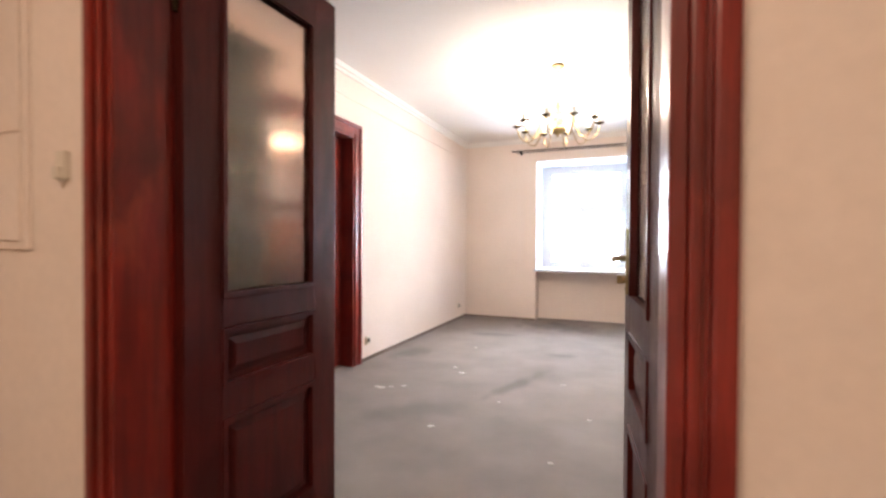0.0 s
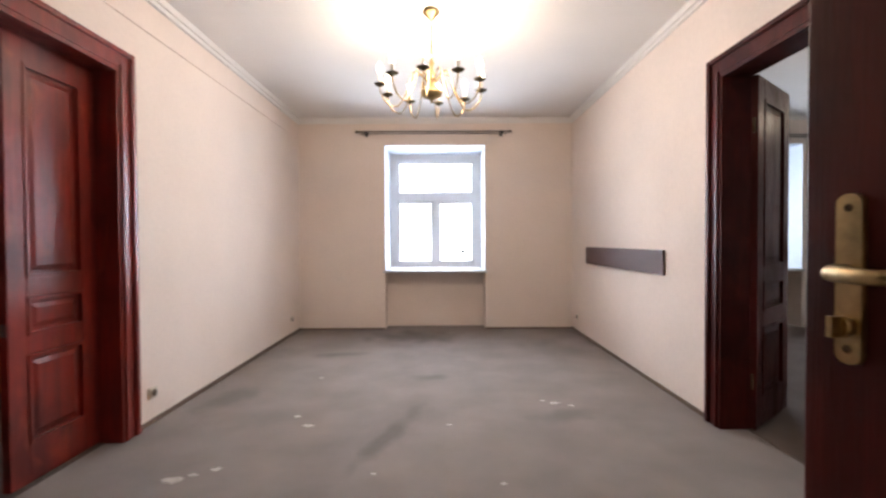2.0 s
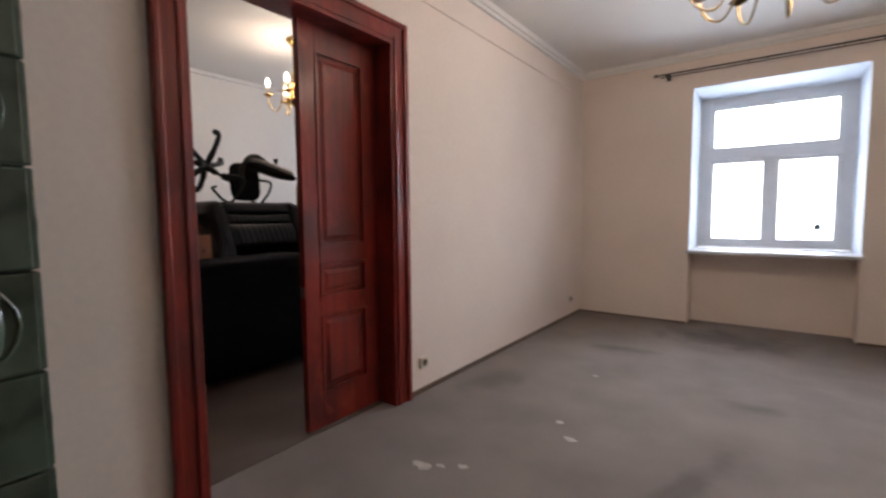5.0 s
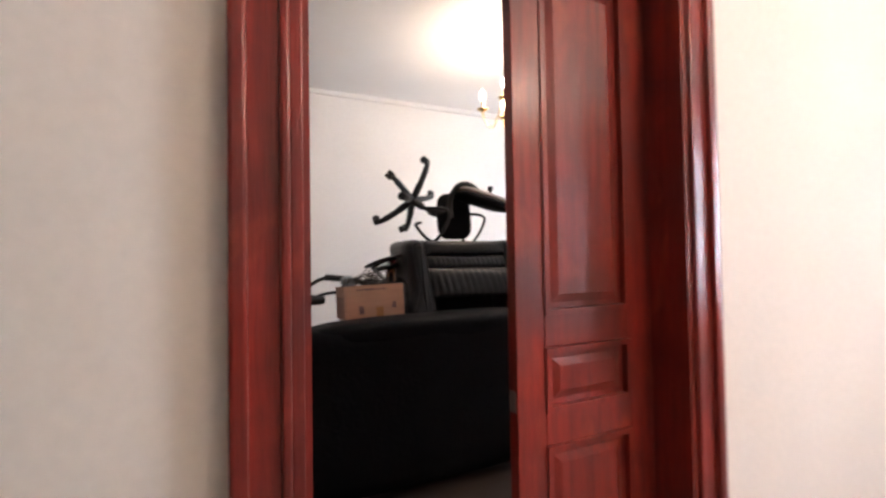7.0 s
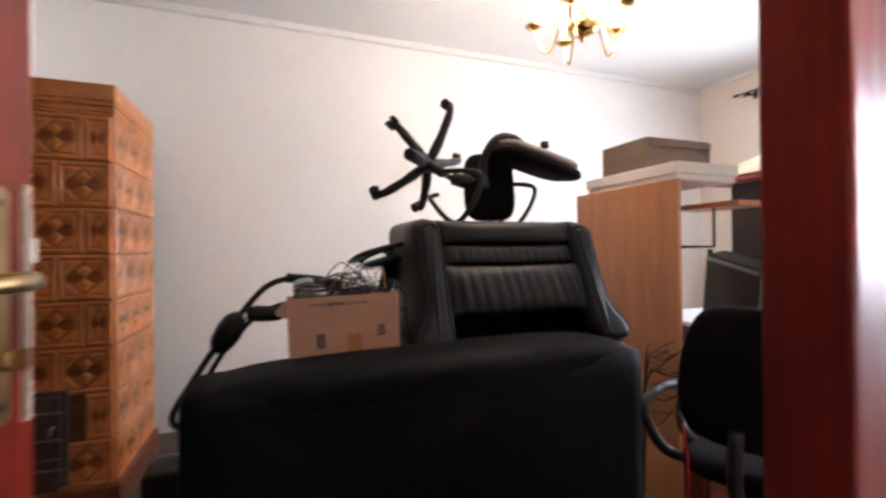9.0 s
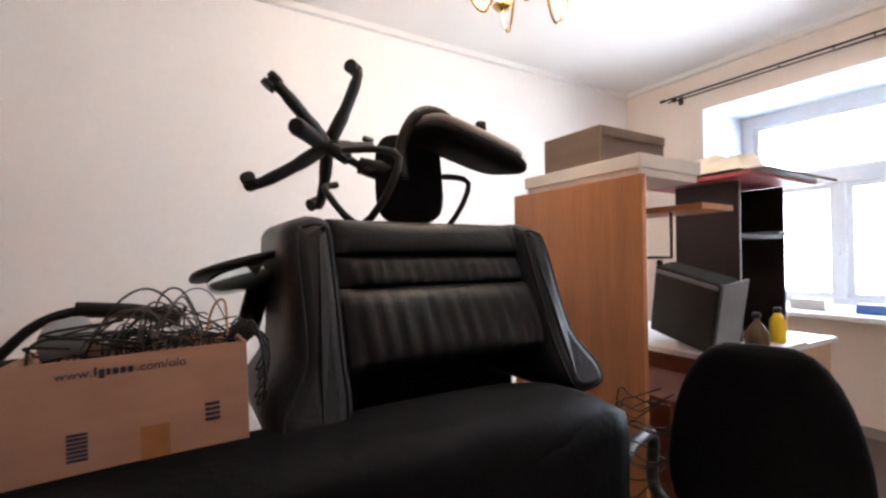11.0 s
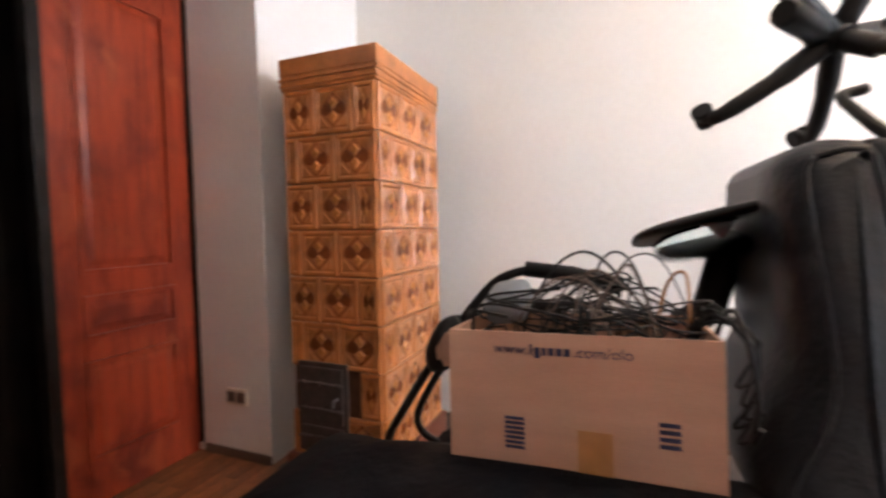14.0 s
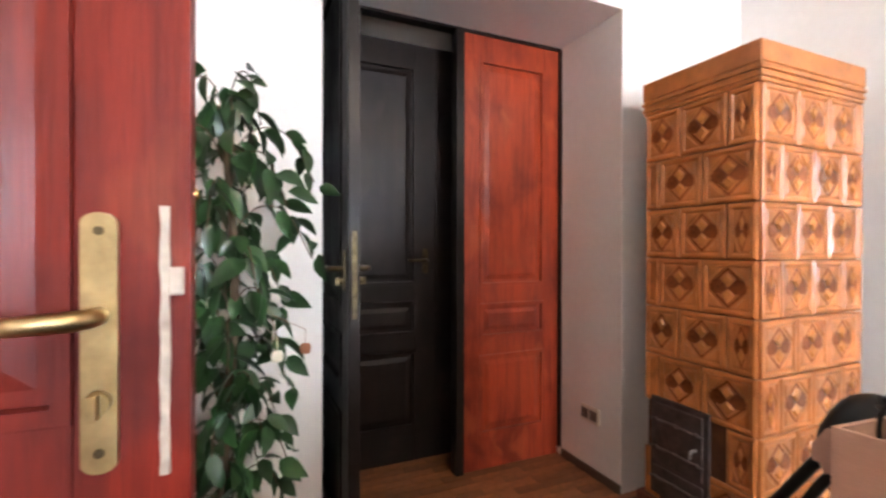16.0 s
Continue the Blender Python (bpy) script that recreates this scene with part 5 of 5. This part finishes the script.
# ---- tiled stoves ----
def tile_mesh(name, w, h, motif):
    """A glazed stove tile, w by h, front towards +y, with a raised rim and a faceted lozenge pattern."""
    bm = bmesh.new()
    g = 0.0025
    x0, x1, z0, z1 = -w / 2 + g, w / 2 - g, -h / 2 + g, h / 2 - g

    def ringof(i, y):
        return [bm.verts.new(p) for p in ((x0 + i, y, z0 + i), (x1 - i, y, z0 + i), (x1 - i, y, z1 - i), (x0 + i, y, z1 - i))]
    rs = [ringof(0, -0.02), ringof(0, 0.008), ringof(0.007, 0.013), ringof(0.017, 0.013), ringof(0.022, 0.007)]
    for A, B in zip(rs, rs[1:]):
        for k in range(4):
            bm.faces.new((A[k], A[(k + 1) % 4], B[(k + 1) % 4], B[k]))
    bm.faces.new(rs[-1])
    if motif:
        a, b = (x1 - x0) / 2 - 0.026, (z1 - z0) / 2 - 0.026

        def facet(pts, lift, mi):
            P = [bm.verts.new((px * a, 0.0075, pz * b)) for px, pz in pts]
            cx, cz = sum(p[0] for p in pts) / len(pts), sum(p[1] for p in pts) / len(pts)
            Q = [bm.verts.new(((cx + (px - cx) * 0.72) * a, 0.0075 + lift, (cz + (pz - cz) * 0.72) * b)) for px, pz in pts]
            fs = [bm.faces.new(Q)] + [bm.faces.new((P[k], P[(k + 1) % len(P)], Q[(k + 1) % len(P)], Q[k])) for k in range(len(P))]
            for f in fs:
                f.material_index = mi
        facet([(0, 0.03), (0.32, 0.36), (0, 0.72), (-0.32, 0.36)], 0.006, 2)
        facet([(0, -0.03), (-0.32, -0.36), (0, -0.72), (0.32, -0.36)], 0.006, 2)
        for sx in (-1, 1):
            facet([(0, 0), (sx * 0.36, -0.30), (sx * 0.74, -0.26), (sx * 0.90, 0.0), (sx * 0.80, 0.34), (sx * 0.42, 0.44)], 0.002, 1)
            for sz in (-1, 1):
                facet([(0, sz * 1.0), (sx * 0.98, sz * 0.06), (sx * 0.86, sz * 0.06), (0, sz * 0.86)], 0.0015, 1)
        for sx in (-1, 1):
            for sz in (-1, 1):
                facet([(sx * 0.22, sz * 1.0), (sx * 1.0, sz * 1.0), (sx * 1.0, sz * 0.22)], 0.004, 0)
    return mesh_of(name, bm, [GLAZE, GLAZE_DARK, GLAZE_LIGHT])


def put(me, name, m, parent):
    ob = new(name, me)
    ob.parent = parent
    ob.matrix_local = m
    return ob


SX0, SX1, SY0, SY1, ROW, BASE = -4.955, -4.305, 1.385, 1.868, 0.211, 0.133
stove = thing("tiled_stove", "tall amber glazed tile stove with black iron door", "stove")
bbox_part("core", (SX0 + 0.01, SX1 - 0.004, SY0 + 0.01, SY1 - 0.004, BASE, 1.83), GROUT, stove)
bbox_part("plinth", (SX0 - 0.03, SX1 + 0.03, SY0 - 0.03, SY1 + 0.03, 0, BASE), MAHDESK, stove, 0.01, "red-brown plinth")
cache = {}


def tile_for(w, motif):
    k = (round(w, 3), motif)
    if k not in cache:
        cache[k] = tile_mesh("tile", w, ROW, motif)
    return cache[k]


for r in range(8):
    z = BASE + ROW * (r + 0.5)
    odd = r % 2
    for face in (0, 1):
        L = (SY1 - SY0) if face == 0 else (SX1 - SX0)
        big = 0.2
        cuts = [0.0]
        lead = (0.11 if odd else 0.21) if face == 0 else (0.21 if odd else 0.11)
        pos = lead
        while pos < L - 0.02:
            cuts.append(pos)
            pos += big
        cuts.append(L)
        for a, b in zip(cuts, cuts[1:]):
            w, c = b - a, (a + b) / 2
            me = tile_for(w, w > 0.09)
            if face == 0:
                y = SY1 - c
                if 1.43 < y < 1.70 and r < 2:
                    continue
                put(me, "tile", pose(SX1, y, z, 0, 0, -90), stove)
            else:
                put(me, "tile", pose(SX1 - c, SY1, z, 0, 0, 0), stove)
for k, (o, z0, z1) in enumerate(((0.010, 1.822, 1.838), (0.015, 1.838, 1.852), (0.010, 1.852, 1.866), (0.017, 1.866, 1.880), (0.011, 1.880, 1.89), (0.014, 1.89, 1.968))):
    bbox_part("cornice_rib", (SX0 - o, SX1 + o, SY0 - o, SY1 + o, z0, z1), GLAZE, stove, 0.005, "amber glazed cornice")
od = bbox_part("oven_door_frame", (SX1 + 0.004, SX1 + 0.022, 1.43, 1.70, 0.16, 0.585), RUST, stove, 0.004, "rusted cast-iron frame")
for z0, z1 in ((0.18, 0.29), (0.31, 0.565)):
    bbox_part("oven_door", (SX1 + 0.022, SX1 + 0.034, 1.45, 1.68, z0, z1), RUST, od, 0.006)
for z in (0.49, 0.37, 0.24):
    bm = bmesh.new()
    tube(bm, [(SX1 + 0.038, 1.44, z), (SX1 + 0.04, 1.56, z + 0.006), (SX1 + 0.038, 1.69, z)], 0.006, 8)
    for y in (1.47, 1.56, 1.66):
        tube(bm, [(SX1 + 0.03, y, z + 0.003), (SX1 + 0.048, y, z + 0.003)], 0.009, 8)
    part("strap_hinge", bm, RUST, od)
bm = bmesh.new()
tube(bm, smooth_path([(SX1 + 0.034, 1.655, 0.43), (SX1 + 0.06, 1.655, 0.43), (SX1 + 0.062, 1.65, 0.40)], 4), 0.006, 8)
part("oven_latch", bm, STEEL, od)

green = thing("tiled_stove", "dark green glazed tile stove in the room corner", "stove")
GX, GY = -1.205, 1.62
bbox_part("core", (XL + 0.02, GX - 0.006, 0.72, GY - 0.006, 0, 2.15), GREENJOINT, green)
gm = {}
for r in range(10):
    z = 0.03 + 0.21 * (r + 0.5)
    for face in (0, 1):
        L = (GY - 0.72) if face == 0 else (GX - XL - 0.02)
        a = 0.0
        first = 0.11 if (r + face) % 2 else 0.215
        while a < L - 0.01:
            b = min(L, a + (first if a == 0 else 0.215))
            k = round(b - a, 3)
            if k not in gm:
                bm = bmesh.new()
                w = b - a
                box(bm, -w / 2 + 0.002, w / 2 - 0.002, -0.01, 0.008, -0.103, 0.103, 0.006)
                if w > 0.15:
                    pillow(bm, 0.11, 0.02, 0.15, 0.5, pose(0, 0.008, 0), 6)
                    tube(bm, [(0.075 * math.cos(q), 0.009, 0.085 * math.sin(q)) for q in [2 * math.pi * j / 16 for j in range(17)]], 0.005, 5)
                gm[k] = mesh_of("tile", bm, GREEN)
            c = (a + b) / 2
            put(gm[k], "tile", pose(GX, GY - c, z, 0, 0, -90) if face == 0 else pose(GX - c, GY, z), green)
            a = b
bbox_part("cornice", (XL + 0.02, GX + 0.03, 0.70, GY + 0.03, 2.13, 2.22), GREEN, green, 0.012)

# ---- indoor tree ----
tree = thing("artificial_tree", "leafy green artificial fig tree in a pot", "plant", pose(-2.60, 1.50, 0))
bm = bmesh.new()
lathe(bm, [(0.10, 0.0), (0.12, 0.02), (0.145, 0.24), (0.155, 0.25), (0.155, 0.28), (0.135, 0.28), (0.13, 0.25)], 20)
part("pot", bm, POT, tree)
rnd = random.Random(5)
lm = []
for v in range(3):
    bm = bmesh.new()
    L, wd = (0.075, 0.085, 0.066)[v], (0.040, 0.044, 0.034)[v]
    rows = []
    for i in range(7):
        t = i / 6
        hw = wd / 2 * math.sin(math.pi * t ** 0.8) ** 0.9 if 0 < t < 1 else 0.0008
        zz = -0.25 * L * t * t
        rows.append([bm.verts.new((L * t, -hw, zz + hw * 0.35)), bm.verts.new((L * t, 0, zz)), bm.verts.new((L * t, hw, zz + hw * 0.35))])
    for A, B in zip(rows, rows[1:]):
        for k in range(2):
            bm.faces.new((A[k], A[k + 1], B[k + 1], B[k])).smooth = True
    me = mesh_of("leaf", bm, LEAF)
    lm.append(me)
bm = bmesh.new()
tube(bm, smooth_path([(0, 0, 0.22), (0.01, 0.0, 0.6), (-0.02, 0.01, 1.1), (0.0, 0.0, 1.45), (0.02, 0, 1.62)], 5), [0.018 - 0.0006 * k for k in range(21)], 8)
part("trunk", bm, STEM, tree)
rest = bmesh.new()
count = 0
for k in range(44):
    z0 = 0.40 + 1.22 * k / 43
    a = k * 2.4
    L = rnd.uniform(0.11, 0.22) * (0.8 + 0.45 * math.exp(-((z0 - 1.3) / 0.25) ** 2) - 0.25 * (z0 > 1.5))
    sx, sy = math.cos(a), math.sin(a)
    pts = smooth_path([(0, 0, z0), (sx * L * 0.35, sy * L * 0.3, z0 + 0.09), (sx * L * 0.75, sy * L * 0.6, z0 + 0.08), (sx * L * 1.1, sy * L * 0.8, z0 - 0.05)], 4)
    bm = bmesh.new()
    tube(bm, pts, 0.0022, 5)
    br = part("branch", bm, STEM, tree)
    for j in range(11):
        p = pts[min(len(pts) - 1, 2 + (j * (len(pts) - 2)) // 10)]
        m = Matrix.Translation(p + Vector((rnd.uniform(-0.02, 0.02), rnd.uniform(-0.02, 0.02), rnd.uniform(-0.015, 0.015)))) @ pose(0, 0, 0, rnd.uniform(-60, 60), rnd.uniform(5, 75), math.degrees(a) + rnd.uniform(-95, 95)) @ Matrix.Scale(rnd.uniform(0.85, 1.35), 4)
        me = rnd.choice(lm)
        if j % 2 == 0 and count < 300:
            put(me, "leaf", m, tree)
            count += 1
        else:
            vs = [rest.verts.new(m @ v.co) for v in me.vertices]
            for f in me.polygons:
                rest.faces.new([vs[i] for i in f.vertices]).smooth = True
tagged(part("foliage", rest, LEAF, tree), kind="stuff")
for (x, y, z), material, label in (((-0.12, 0.18, 0.96), CANDLE, "small cream hanging ornament on the tree"), ((-0.19, 0.16, 0.97), POT, "small brown hanging ornament on the tree"), ((0.06, 0.24, 1.35), GOLD, "small golden hanging ornament on the tree")):
    bm = bmesh.new()
    pillow(bm, 0.03, 0.012, 0.03, 0.5, pose(x, y, z), 6)
    tube(bm, [(x, y, z + 0.012), (x, y, z + 0.05), (x * 0.6, y * 0.6, z + 0.08)], 0.001, 4)
    part("ornament", bm, material, tree, label)

# ---- parquet in the niche ----
pq = thing("floor_parquet", "worn red-brown wooden parquet strips in the door niche", "floor", kind="structure")
bm = bmesh.new()
box(bm, -0.149, 0.149, -0.029, 0.029, 0, 0.006, 0)
plank = mesh_of("plank", bm, PARQUET)
n = 0
for i in range(16):
    for j in range(6):
        y = 0.40 + 0.03 + i * 0.06
        x = -4.33 + 0.15 + j * 0.30 - (0.15 if i % 2 else 0)
        if x + 0.15 < -2.88:
            put(plank, "plank", pose(x, y, 0.001), pq)
